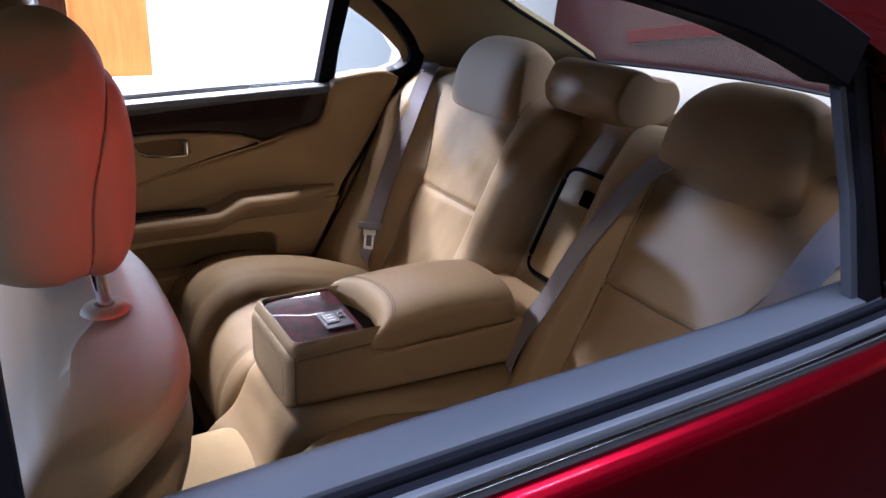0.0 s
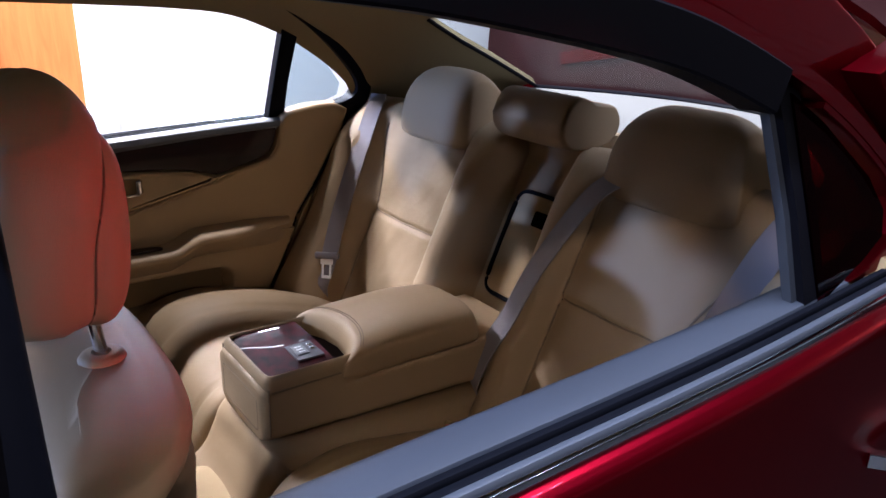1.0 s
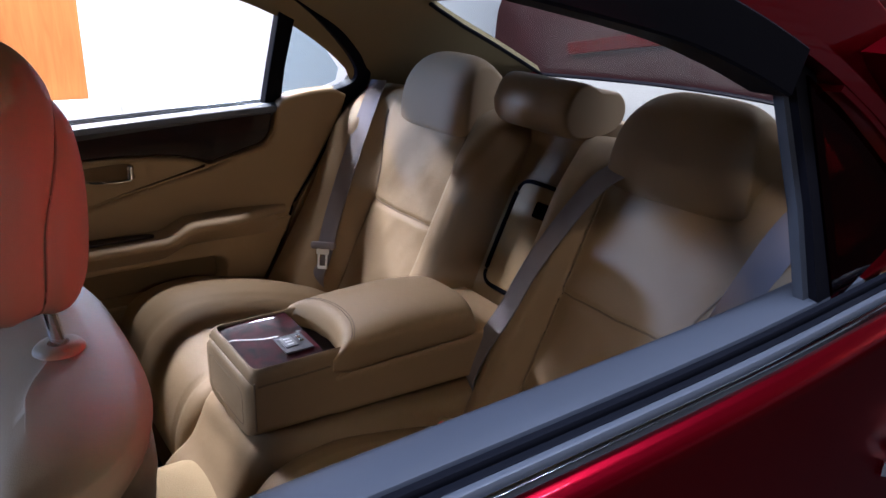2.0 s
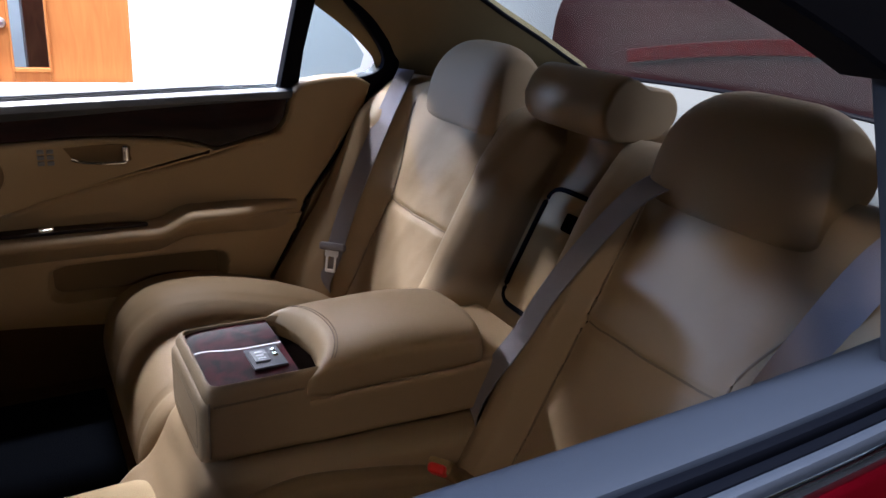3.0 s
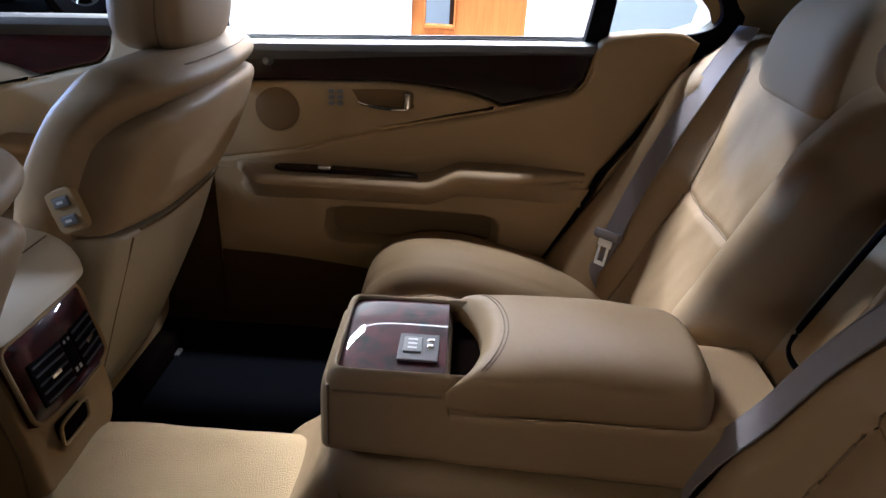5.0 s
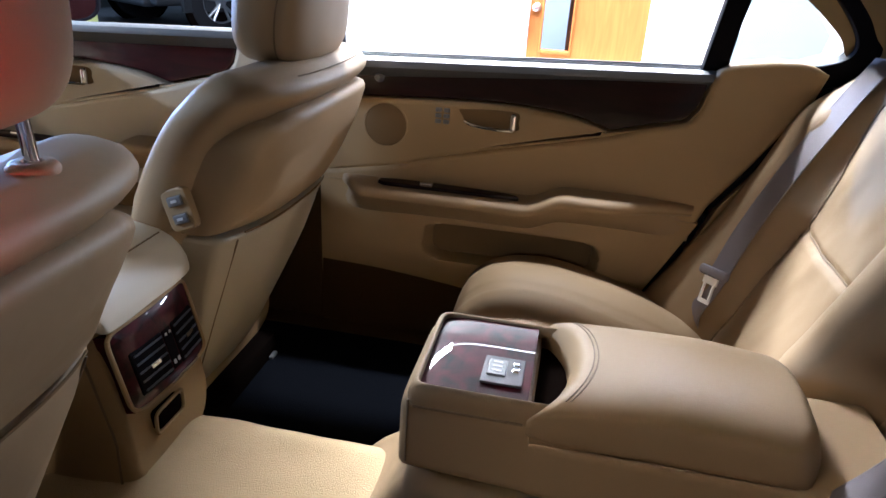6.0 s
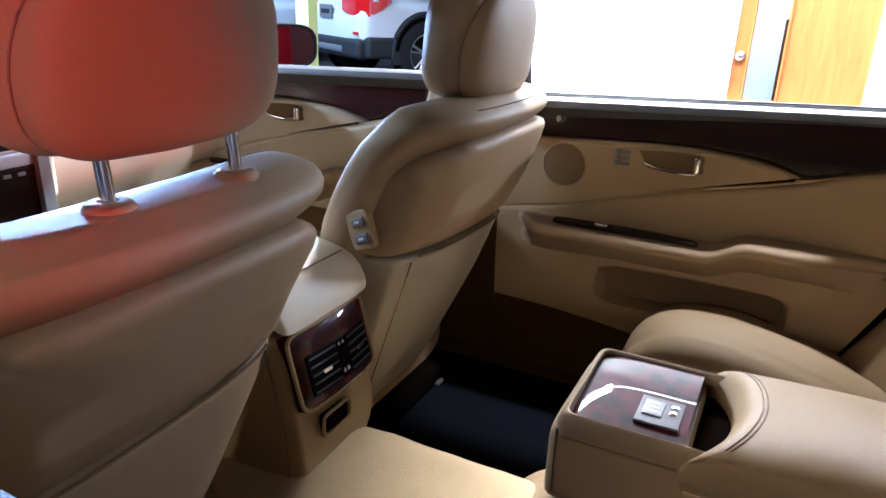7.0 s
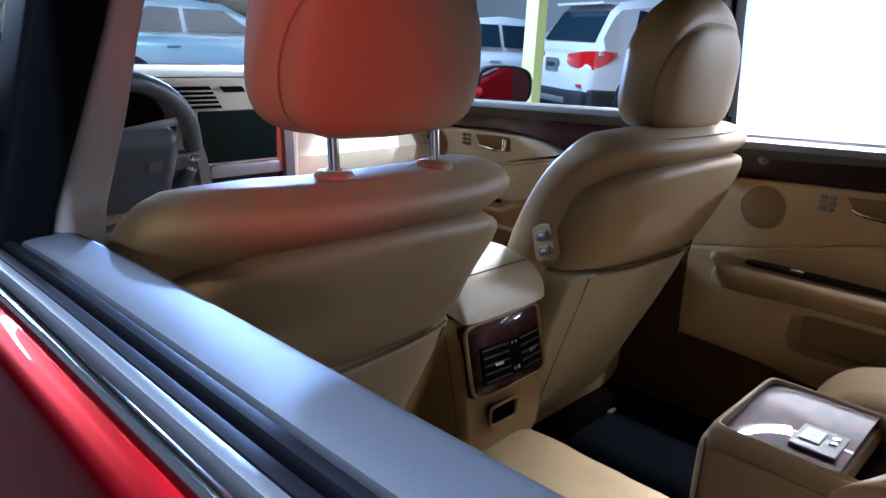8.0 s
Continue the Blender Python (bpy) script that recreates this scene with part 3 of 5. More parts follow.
    part("armrest_seam", tube([(lerp(-0.11, 0.33, k / 30) + dx, y_in - 0.016 - 0.085 + 0.0015, 0.664 + 0.030 * sstep(0.25, 0.335, lerp(-0.11, 0.33, k / 30))) for k in range(31)], 0.0018, 6), SEAM, d)
    # pull handle in its cup
    cup = sh(smooth2([(0.085, 0.852), (0.16, 0.857), (0.212, 0.855), (0.216, 0.835), (0.21, 0.817), (0.12, 0.820), (0.098, 0.832)], 4))
    h = part("handle_cup", prism(cup, y_in - 0.017, y_in + 0.0, 0.002), BROWN, d, "dark cup behind the door handle")
    part("handle_bar", tube(curve([(0.100 + dx, y_in - 0.018, 0.828), (0.12 + dx, y_in - 0.026, 0.823), (0.17 + dx, y_in - 0.032, 0.820), (0.205 + dx, y_in - 0.028, 0.820)], 5), 0.0042), CHROME, h, "chrome pull bar")
    part("lever", rbox((0.205 + dx, y_in - 0.027, 0.837), (0.015, 0.016, 0.038), 0.007, 3), CHROME, h, "chrome door lever")
    for i in range(2):
        for j in range(3):
            part("memory_button", rbox((0.042 + i * 0.018 + dx, y_in - 0.0155, 0.846 - j * 0.0125), (0.013, 0.008, 0.009), 0.002), BUTTON if full else BROWN, d)
    dome = loft([superring((-0.075 + dx, y_in - 0.0135 - 0.004 * math.cos(k / 6 * math.pi / 2), 0.800), X, Z, 0.048 * math.sin(k / 6 * math.pi / 2) + 1e-4, 0.048 * math.sin(k / 6 * math.pi / 2) + 1e-4, 2, 32) for k in range(7)])
    sp = part("speaker_grille", dome, BROWN, d, "round brown speaker grille")
    part("grille_ring", tube(superring((-0.075 + dx, y_in - 0.014, 0.800), X, Z, 0.049, 0.049, 2, 40), 0.002, 6, True), TRIM, sp)
    part("shade_knob", loft([superring((-0.095 + dx, y_in - 0.004 - k * 0.006, 0.901), X, Z, 0.012 - 0.002 * k, 0.012 - 0.002 * k, 2, 20) for k in range(4)]), BUTTON, d, "small round shade hook")
    rear = curve([(0.80 + dx, 0, 0.985), (0.787 + dx, 0, 0.945), (0.693 + dx, 0, 0.79), (0.63 + dx, 0, 0.70), (0.585 + dx, 0, 0.592), (0.525 + dx, 0, 0.49), (0.47 + dx, 0, 0.38)], 5)
    part("door_seal", tube([(p.x + 0.010, y_in + 0.012, p.z) for p in rear], 0.010), BLACK, d, "black rubber door seal")
    return d


rear_far = far_door("rear_door", 0.0, "closed beige rear door with dark wood inlay and chrome handle", True)
front_far = far_door("front_door", -1.005, "closed front door, beige and red wood paled as if lit, chrome handle", False)
ledge(1, -0.225, 0.62, SILLB, rear_far)
ledge(1, -1.35, -0.235, SILLB, front_far, 0.045)
window_frame(1, rear_far)
near = thing("rear_door", (0.2, -0.75, 0.25), "rear door with its window down, grey ledge and black frame", "car door", "car doors")
ledge(-1, -1.0, 0.72, SILL, near)
window_frame(-1, near)
part("door_shell", prism([(-0.225, 0.28), (-0.225, 0.925), (0.62, 0.955), (0.78, 0.955), (0.69, 0.79), (0.525, 0.49), (0.42, 0.28)], -0.715, -0.765, 0.004), TRIM, near)

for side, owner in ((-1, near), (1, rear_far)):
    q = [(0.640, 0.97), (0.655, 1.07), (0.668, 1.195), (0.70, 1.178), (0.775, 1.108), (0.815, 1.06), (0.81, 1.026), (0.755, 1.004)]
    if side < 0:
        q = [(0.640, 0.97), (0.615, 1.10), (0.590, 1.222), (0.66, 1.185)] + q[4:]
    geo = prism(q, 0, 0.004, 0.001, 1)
    g = part("quarter_glass", ([(v[0] - (0.03 if side > 0 else 0), side * (frame_y(v[2]) + 0.004 + v[1]), v[2]) for v in geo[0]], geo[1]), SMOKE if side > 0 else REDSHEEN, owner, "small fixed quarter window")
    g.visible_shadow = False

part("outer_handle", sweep(curve([(0.690, -0.828, 0.772), (0.712, -0.850, 0.773), (0.765, -0.858, 0.775), (0.835, -0.852, 0.777), (0.865, -0.832, 0.778)], 6), flat_bar(0.010, 0.007), lambda i, d: Vector((0, 0, 1))), CHROME, near, "chrome outer door handle")
# middle pillars
for side in (-1, 1):
    rings, seal = [], []
    for k in range(13):
        z = lerp(0.88, 1.36, k / 12)
        cx = -0.235
        py = table([(0.5, 0.72), (0.95, 0.663), (1.045, 0.632), (1.13, 0.608), (1.36, 0.545)], z)
        hw = table([(0.5, 0.030), (0.95, 0.024), (1.045, 0.021), (1.13, 0.016), (1.36, 0.02)], z)
        rings.append(superring((cx, side * py, z), X, Y, 0.036, hw, 4.5, 28))
        fy = frame_y(z) - 0.012
        seal.append(superring((cx + 0.005, side * (py + hw + fy) / 2, z), X, Y, 0.038, max(0.006, (fy - py - hw) / 2), 5, 24))
    part("middle_pillar", loft(rings), PILLAR, car, "cream trimmed middle pillar")
    part("pillar_seal", loft(seal), BLACK, car, "dark rubber seal beside the middle pillar")
    part("pillar_blackout", prism([(-0.30, 0.94), (-0.275, 1.31), (-0.205, 1.31), (-0.222, 0.94)], side * 0.715, side * 0.74, 0.004), BLACK, car)
part("rocker_trim", rbox((-0.42, 0.722, 0.50), (0.40, 0.03, 0.50), 0.012, 3), FELT, car, "dark brown trim at the foot of the middle pillar")
part("sill_cover", rbox((-0.35, 0.690, 0.278), (1.4, 0.08, 0.03), 0.006, 2), FELT, car, "dark brown sill cover")

# ---- rear bench ----


def back_x(z):
    return 0.765 + 0.45 * (z - 0.75)


PROUD = [(0.105, -0.030), (0.112, 0.010), (0.125, 0.036), (0.15, 0.052), (0.18, 0.048), (0.205, 0.024), (0.214, 0.004), (0.222, 0.006), (0.25, 0.012), (0.36, 0.018), (0.45, 0.012), (0.48, 0.006), (0.489, 0.003), (0.50, 0.014), (0.53, 0.048), (0.57, 0.074), (0.63, 0.088), (0.68, 0.088), (0.70, 0.075)]


def proud(a, z):
    """How far the padding stands out of the seat's plane at a from the middle."""
    edge = 0.487 + 0.085 * sstep(0.76, 0.97, z)
    b = a if a < 0.30 else (lerp(0.30, 0.487, (a - 0.30) / (edge - 0.30)) if a < edge else lerp(0.487, 0.70, (a - edge) / (0.70 - edge)))
    s = 0.0
    for d in (-0.006, 0, 0.006):
        s += table(PROUD, min(0.70, max(0.105, b + d))) / 3
    fade = 1 - 0.75 * sstep(0.91, 1.03, z)
    if a > 0.45:
        fade *= 1 + 0.35 * sstep(0.50, 0.66, a) * (1 - sstep(0.45, 0.75, z))
    seam = 0.007 * math.exp(-(((z - 0.752 + 0.10 * (a - 0.36) ** 2) / 0.0045) ** 2)) if 0.214 < b < 0.489 else 0
    wr = 0.0025 * noise.noise((a * 9, z * 14, 3)) + 0.0015 * noise.noise((a * 30, z * 22, 8))
    return s * fade - seam + wr


def rear_back(side):
    def front(u, v):
        a, z = lerp(0.105, 0.70, u), lerp(0.43, 1.03, v)
        over = max(0, (z - 0.985) / 0.045)
        return (back_x(z) - proud(a, z) + 0.035 * over * over, side * a, z - 0.010 * over * over)

    return sheet(84, 100, front, lambda u, v: (back_x(lerp(0.43, 1.01, v)) + 0.10, side * lerp(0.105, 0.70, u), lerp(0.43, 1.01, v)))


bench = thing("bench_seat", (0.5, 0, 0.28), "beige leather rear bench seat with three headrests", "car seat")
for side in (-1, 1):
    back = part("backrest", rear_back(side), LEATHER, bench, "beige leather outer backrest with side bolsters", 60)
    for a0, dz in ((0.218, 0), (0.487, 0)):
        pts = []
        for k in range(40):
            z = lerp(0.47, 0.965, k / 39)
            a = a0 if a0 < 0.3 else 0.487 + 0.085 * sstep(0.76, 0.97, z)
            pts.append((back_x(z) - proud(a, z) - 0.0005, side * a, z))
        part("seam", tube(pts, 0.0022, 6), SEAM, back)
    part("seam", tube([(back_x(0.752) - proud(a, 0.752 - 0.10 * (a - 0.36) ** 2) - 0.002, side * a, 0.752 - 0.10 * (a - 0.36) ** 2) for a in (lerp(0.222, 0.482, k / 24) for k in range(25))], 0.0020, 6), SEAM, back)

mid = part("center_backrest", sheet(24, 60, lambda u, v: (back_x(lerp(0.45, 1.035, v)) + 0.092 - 0.02 * sstep(0.955, 1.0, lerp(0.45, 1.035, v)), lerp(-0.108, 0.108, u), lerp(0.45, 1.035, v)), lambda u, v: (back_x(lerp(0.45, 1.035, v)) + 0.14, lerp(-0.108, 0.108, u), lerp(0.45, 1.035, v))), LEATHER, bench, "recessed beige middle backrest")
TILT_BACK = Matrix.Rotation(math.atan(0.45), 4, "Y")


def on_back(y, z, out):
    n = Vector((-1, 0, 0.45)).normalized()
    return Vector((back_x(z) + 0.092, y, z)) + n * out


part("pass_through_hatch", rbox(on_back(-0.004, 0.768, 0.004), (0.016, 0.150, 0.245), 0.006, 3, TILT_BACK), TRIM, mid, "pale hatch behind the armrest")
ring = [on_back(p.x, p.y, 0.010) for p in [Vector((v.y - 0.004, 0.768 + v.z * 0.91)) for v in superring((0, 0, 0), Y, Z, 0.082, 0.126, 6, 48)]]
part("hatch_gasket", tube(ring, 0.0052, 8, True), BLACK, mid, "black rubber hatch gasket")
part("hatch_latch", rbox(on_back(-0.022, 0.832, 0.012), (0.010, 0.050, 0.036), 0.004, 2, TILT_BACK), GROOVE, mid, "dark hatch latch")


def rear_cushion(a0, a1, name, label, prof, ridge, soft):
    line = curve([(x, 0, z) for x, z in prof], 8)
    n = len(line) - 1

    def top(u, v, inner):
        i = round(v * n)
        p = line[i]
        d = (line[min(n, i + 1)] - line[max(0, i - 1)]).normalized()
        nrm = Vector((-d.z, 0, d.x)) * -1
        y = lerp(a0, a1, u)
        e = min(abs(y - a0), abs(y - a1))
        drop = soft * (1 - math.sqrt(max(0, 1 - (1 - min(1, e / soft)) ** 2)))
        lift = ridge * math.exp(-(((abs(y) - 0.53) / 0.085) ** 2)) * (1 - sstep(0.45, 0.75, v))
        seam = 0.006 * (math.exp(-(((abs(y) - 0.47) / 0.005) ** 2)) + math.exp(-(((abs(y) - 0.20) / 0.005) ** 2))) if ridge else 0
        wr = 0.003 * noise.noise((y * 8, v * 9, 5))
        q = p + nrm * (lift - drop - seam + wr - (0.09 if inner else 0))
        return (q.x, y, q.z)

    return part(name, sheet(54, n, lambda u, v: top(u, v, False), lambda u, v: top(u, v, True)), LEATHER, bench, label, 60)


OUTER = [(0.70, 0.445), (0.6, 0.472), (0.5, 0.508), (0.4, 0.535), (0.32, 0.548), (0.25, 0.546), (0.195, 0.53), (0.155, 0.495), (0.131, 0.445), (0.124, 0.385), (0.132, 0.33), (0.15, 0.285)]
rear_cushion(0.125, 0.705, "cushion", "beige leather outer seat cushion", OUTER, 0.035, 0.045)
rear_cushion(-0.125, -0.705, "cushion", "beige leather outer seat cushion", OUTER, 0.035, 0.045)
rear_cushion(-0.132, 0.132, "center_cushion", "narrow beige middle cushion under the armrest", [(0.70, 0.50), (0.5, 0.525), (0.3, 0.55), (0.205, 0.558), (0.172, 0.540), (0.152, 0.50), (0.128, 0.46), (0.095, 0.435), (0.075, 0.40), (0.085, 0.33)], 0, 0.035)


def cushion_block(outline, lo, hi, dome, edge, power):
    """A padded block across the car: a side outline swept from lo to hi with rounded ends; dome narrows its upper part."""
    zs = [p.z for p in outline]
    z0, z1 = min(zs), max(zs)
    cx = sum(p.x for p in outline) / len(outline)
    cz = lerp(z0, z1, 0.45)
    rings = []
    for t in (-1, -0.992, -0.97, -0.93, -0.87, -0.78, -0.66, -0.5, -0.3, -0.1, 0.1, 0.3, 0.5, 0.66, 0.78, 0.87, 0.93, 0.97, 0.992, 1):
        k = lerp(1 - edge, 1, max(0.0, 1 - abs(t) ** power) ** (1 / 2.4))
        ring = []
        for p in outline:
            x, z = cx + (p.x - cx) * k, cz + (p.z - cz) * k
            h = max(0.0, (z - z0) / (z1 - z0))
            w = max(0.0, 1 - (dome * h) ** 3) ** 0.5
            y = (lo + hi) / 2 + (hi - lo) / 2 * t * w
            ring.append((x + 0.0012 * noise.noise((y * 12, z * 12, 1)), y, z + 0.0012 * noise.noise((y * 10, x * 12, 4))))
        rings.append(ring)
    return loft(rings)


def rear_headrest(side):
    """A wedge of padding: a broad flat face, a domed top and an underside that rises to the rear."""
    pts = [(0.842, 0, 0.953), (0.838, 0, 0.966), (0.842, 0, 1.010), (0.852, 0, 1.062), (0.872, 0, 1.106), (0.905, 0, 1.132), (0.945, 0, 1.130), (0.974, 0, 1.100), (0.984, 0, 1.060), (0.974, 0, 1.028), (0.945, 0, 1.004), (0.905, 0, 0.975), (0.870, 0, 0.955), (0.854, 0, 0.947)]
    outline = curve(pts + pts[:1], 4)[:-1]
    part("headrest", cushion_block(outline, side * 0.358 - 0.146, side * 0.358 + 0.146, 0.86, 0.26, 4.5), LEATHER, bench, "beige leather outer headrest with a flat face and domed top", 60)


for side in (-1, 1):
    rear_headrest(side)
    for dy in (-0.05, 0.05):
        part("headrest_post", tube([(0.905, side * 0.365 + dy, 0.94), (0.925, side * 0.365 + dy, 1.02)], 0.006), CHROME, bench)
MIDDLE = [(0.822, 0, 1.070), (0.828, 0, 1.040), (0.850, 0, 1.018), (0.880, 0, 1.012), (0.930, 0, 1.012), (0.975, 0, 1.020), (1.004, 0, 1.046), (1.006, 0, 1.076), (0.986, 0, 1.100), (0.955, 0, 1.106), (0.924, 0, 1.109), (0.898, 0, 1.121), (0.866, 0, 1.124), (0.840, 0, 1.106)]
part("headrest", cushion_block(curve(MIDDLE + MIDDLE[:1], 4)[:-1], -0.116, 0.106, 0.0, 0.14, 9), LEATHER, bench, "low beige leather middle headrest shaped like a roll", 60)

# ---- folding armrest with its controls ----
arm = thing("folding_armrest", (0.42, 0, 0.56), "folded-down beige leather armrest with red burl wood control panel", "armrest")


def arm_body():
    rings = []
    for x, s, dz in ((0.172, 0.80, 0.012), (0.174, 0.93, 0.004), (0.180, 0.985, 0.0), (0.19, 1.0, 0), (0.25, 1.0, 0), (0.328, 1.0, 0), (0.332, 1.0, 0.0), (0.5, 1.0, 0), (0.66, 1.0, 0), (0.76, 1.0, 0)):
        top = 0.676 if x < 0.33 else 0.650
        lo = table([(0.17, 0.568), (0.3, 0.56), (0.76, 0.535)], x)
        rings.append(superring((x, -0.004, (top + lo) / 2 - dz / 2), Y, Z, 0.106 * s, (top - lo) / 2 - dz / 2, 7, 40))
    return loft(rings)


part("armrest_body", arm_body(), LEATHER, arm, "beige leather armrest box", 50)
part("tray_rim", loft([superring((0.292, -0.004, z), X, Y, 0.112 - i, 0.1015 - i, 16, 72) for z, i in ((0.640, -0.0005), (0.676, -0.001), (0.6835, 0.0003), (0.6890, 0.0026), (0.6925, 0.0056), (0.6935, 0.0082), (0.6925, 0.0100), (0.676, 0.0105))], caps=False), LEATHER, arm, "stitched beige rim round the control panel")


def panel_top(u, v):
    """A slightly crowned panel that rolls over at its front edge."""
    return (lerp(0.1865, 0.324, u), lerp(-0.0985, 0.0905, v), 0.6905 - 0.0055 * max(0, 1 - 1.5 * u) ** 4 - 0.010 * (1 - v) ** 2 - 0.0015 * max(0, 2 * v - 1) ** 4)


wood = part("control_panel", sheet(28, 28, panel_top, lambda u, v: (lerp(0.1865, 0.324, u), lerp(-0.0985, 0.0905, v), 0.672)), BURL, arm, "glossy red burl wood control panel")
# Near-black slab stands for the shade in the deep hollow below the lid.
part("lid_well", rbox((0.366, -0.004, 0.653), (0.074, 0.190, 0.010), 0.002), GROOVE, arm, "near-black floor standing for shade under the lid's hollow edge")
plate = part("switch_plate", rbox((0.288, -0.032, 0.6868), (0.052, 0.062, 0.004), 0.0015), PLATE, wood, "silver switch plate")
part("rocker_switch", rbox((0.280, -0.030, 0.6890), (0.024, 0.036, 0.005), 0.002), BUTTON, plate)
for dy in (-0.010, 0, 0.010):
    part("switch_mark", rbox((0.280, -0.030 + dy, 0.6917), (0.012, 0.003, 0.0008), 0), ICON, plate)
for dy in (0.0, 0.014):
    part("small_button", rbox((0.303, -0.032 + dy, 0.6890), (0.009, 0.009, 0.005), 0.002), CHROME, plate)

def arm_pad():
    """Padded lid with a hollowed front edge."""
    rings = []
    for k in range(41):
        s = k / 40
        lip = 1 - (1 - min(1, s / 0.07)) ** 2
        tail = 1 - (1 - min(1, (1 - s) / 0.10)) ** 2
        ring = []
        for v in superring((0, 0, 0), Y, Z, 1, 1, 4.2, 44):
            y = v.y * (0.111 - 0.016 * (1 - tail) - 0.004 * (1 - lip))
            xf = 0.326 + 0.046 * max(0, 1 - (v.y / 0.97) ** 2) ** 0.75
            x = lerp(xf, 0.668 - 0.02 * abs(v.y) ** 3, s)
            zb = 0.634 + 0.012 * (1 - min(1, s / 0.12)) ** 2
            zt = (0.705 + 0.010 * math.sin(math.pi * min(1, s * 1.1)) + 0.006 * (1 - v.y * v.y)) - 0.022 * (1 - lip) - 0.045 * (1 - tail)
            ring.append((x, y - 0.004, lerp(zb, zt, (v.z + 1) / 2) + 0.0015 * noise.noise((x * 12, y * 12, 2))))
        rings.append(ring)
    verts, faces = loft(rings, caps=False)
    n, last = len(rings[0]), (len(rings) - 1) * len(rings[0])
    for base in (0, last):
        for i in range(n // 2):
            quad = [base + i, base + i + 1, base + n - i - 1, base + (n - i) % n]
            faces.append(tuple(dict.fromkeys(quad)))
    return verts, faces


pad = part("armrest_pad", arm_pad(), LEATHER, arm, "padded beige leather armrest lid", 60)


def pad_top(vy, s):
    """A point on the lid's upper side."""
    x = lerp(0.326 + 0.046 * max(0, 1 - (vy / 0.97) ** 2) ** 0.75, 0.668 - 0.02 * abs(vy) ** 3, s)
    lip = 1 - (1 - min(1, s / 0.07)) ** 2
    zt = (0.705 + 0.010 * math.sin(math.pi * min(1, s * 1.1)) + 0.006 * (1 - vy * vy)) - 0.022 * (1 - lip)
    zb = 0.634 + 0.012 * (1 - min(1, s / 0.12)) ** 2
    up = (1 - abs(vy) ** 4.2) ** (1 / 4.2)
    y = vy * (0.111 - 0.004 * (1 - lip))
    return (x, y - 0.004, lerp(zb, zt, (up + 1) / 2) + 0.0015 * noise.noise((x * 12, y * 12, 2)) + 0.0002)


for s in (0.085, 0.102):
    part("lid_stitching", tube([pad_top(lerp(-0.86, 0.86, k / 40), s) for k in range(41)], 0.0009, 5), SEAM, pad)
part("front_stitching", tube([(0.1728, v.y - 0.004, 0.618 + v.z) for v in superring((0, 0, 0), Y, Z, 0.078, 0.034, 9, 60)], 0.0014, 6, True), SEAM, arm)
for s in (-1, 1):
    part("side_piping", tube([(0.184, s * 0.104 - 0.004, lerp(0.585, 0.675, k / 8)) for k in range(9)], 0.0018, 6), SEAM, arm)
    part("rim_piping", tube([(lerp(0.19, 0.322, k / 10), s * 0.1045 - 0.004, 0.667) for k in range(11)], 0.0016, 6), SEAM, arm)

# ---- seat belts ----


def belt(name, pts, normal, label, half=0.0235):
    t = thing(name, pts[-1], label, "seat belt", "rear seat belts")
    path = curve(pts, 8)
    prof = [(-half, -0.0006), (half, -0.0006), (half, 0.0006), (-half, 0.0006)]
    part("webbing", sweep(path, prof, lambda i, d: d.cross(Vector(normal))), WEBBING, t, "grey woven webbing")
    for s in (-1, 1):
        part("webbing_edge", sweep(path, [(s * half - 0.0012, -0.0011), (s * half + 0.0012, -0.0011), (s * half + 0.0012, 0.0011), (s * half - 0.0012, 0.0011)], lambda i, d: d.cross(Vector(normal))), WEBBING, t)
    return t


NB = Vector((-0.85, -0.45, 0.35))
fb = belt("seat_belt", [(0.865, 0.640, 1.035), (0.806, 0.605, 0.955), (0.726, 0.566, 0.82), (0.672, 0.548, 0.70), (0.640, 0.542, 0.60), (0.612, 0.538, 0.53), (0.625, 0.535, 0.46)], NB, "grey seat belt with chrome tongue over the far rear seat")


def in_frame(origin, across, up):
    a = Vector(across).normalized()
    u = Vector(up)
    u = (u - a * u.dot(a)).normalized()
    n = a.cross(u)
    return Matrix(((a.x, u.x, n.x, origin[0]), (a.y, u.y, n.y, origin[1]), (a.z, u.z, n.z, origin[2]), (0, 0, 0, 1)))


TF = in_frame((0.634, 0.531, 0.592), Vector((0.35, 0.3, 0.62)).cross(NB), (0.30, 0.02, 0.95))
part("tongue_grip", moved(rbox((0, 0.026, 0.004), (0.062, 0.016, 0.012), 0.005), TF @ Matrix.Scale(1.22, 4)), WEBBING, fb, "grey plastic tongue grip")
part("tongue", moved(joined(rbox((-0.010, -0.002, 0.005), (0.005, 0.044, 0.003), 0.001), rbox((0.010, -0.002, 0.005), (0.005, 0.044, 0.003), 0.001), rbox((0, -0.022, 0.005), (0.024, 0.007, 0.003), 0.001), rbox((0, 0.012, 0.005), (0.032, 0.012, 0.003), 0.001)), TF @ Matrix.Scale(1.22, 4)), TONGUE, fb, "chrome belt tongue")
belt("seat_belt", [(0.885, -0.255, 1.00), (0.812, -0.222, 0.955), (0.735, -0.168, 0.81), (0.686, -0.145, 0.70), (0.655, -0.118, 0.62), (0.635, -0.105, 0.55), (0.655, -0.10, 0.50)], Vector((-0.86, 0.18, 0.45)), "grey middle seat belt over the inner bolster", 0.0255)
belt("seat_belt", [(0.885, -0.640, 1.055), (0.800, -0.611, 0.995), (0.738, -0.584, 0.878), (0.690, -0.566, 0.77), (0.648, -0.555, 0.66), (0.612, -0.545, 0.56)], Vector((-0.83, -0.45, 0.38)), "grey seat belt over the near rear seat")
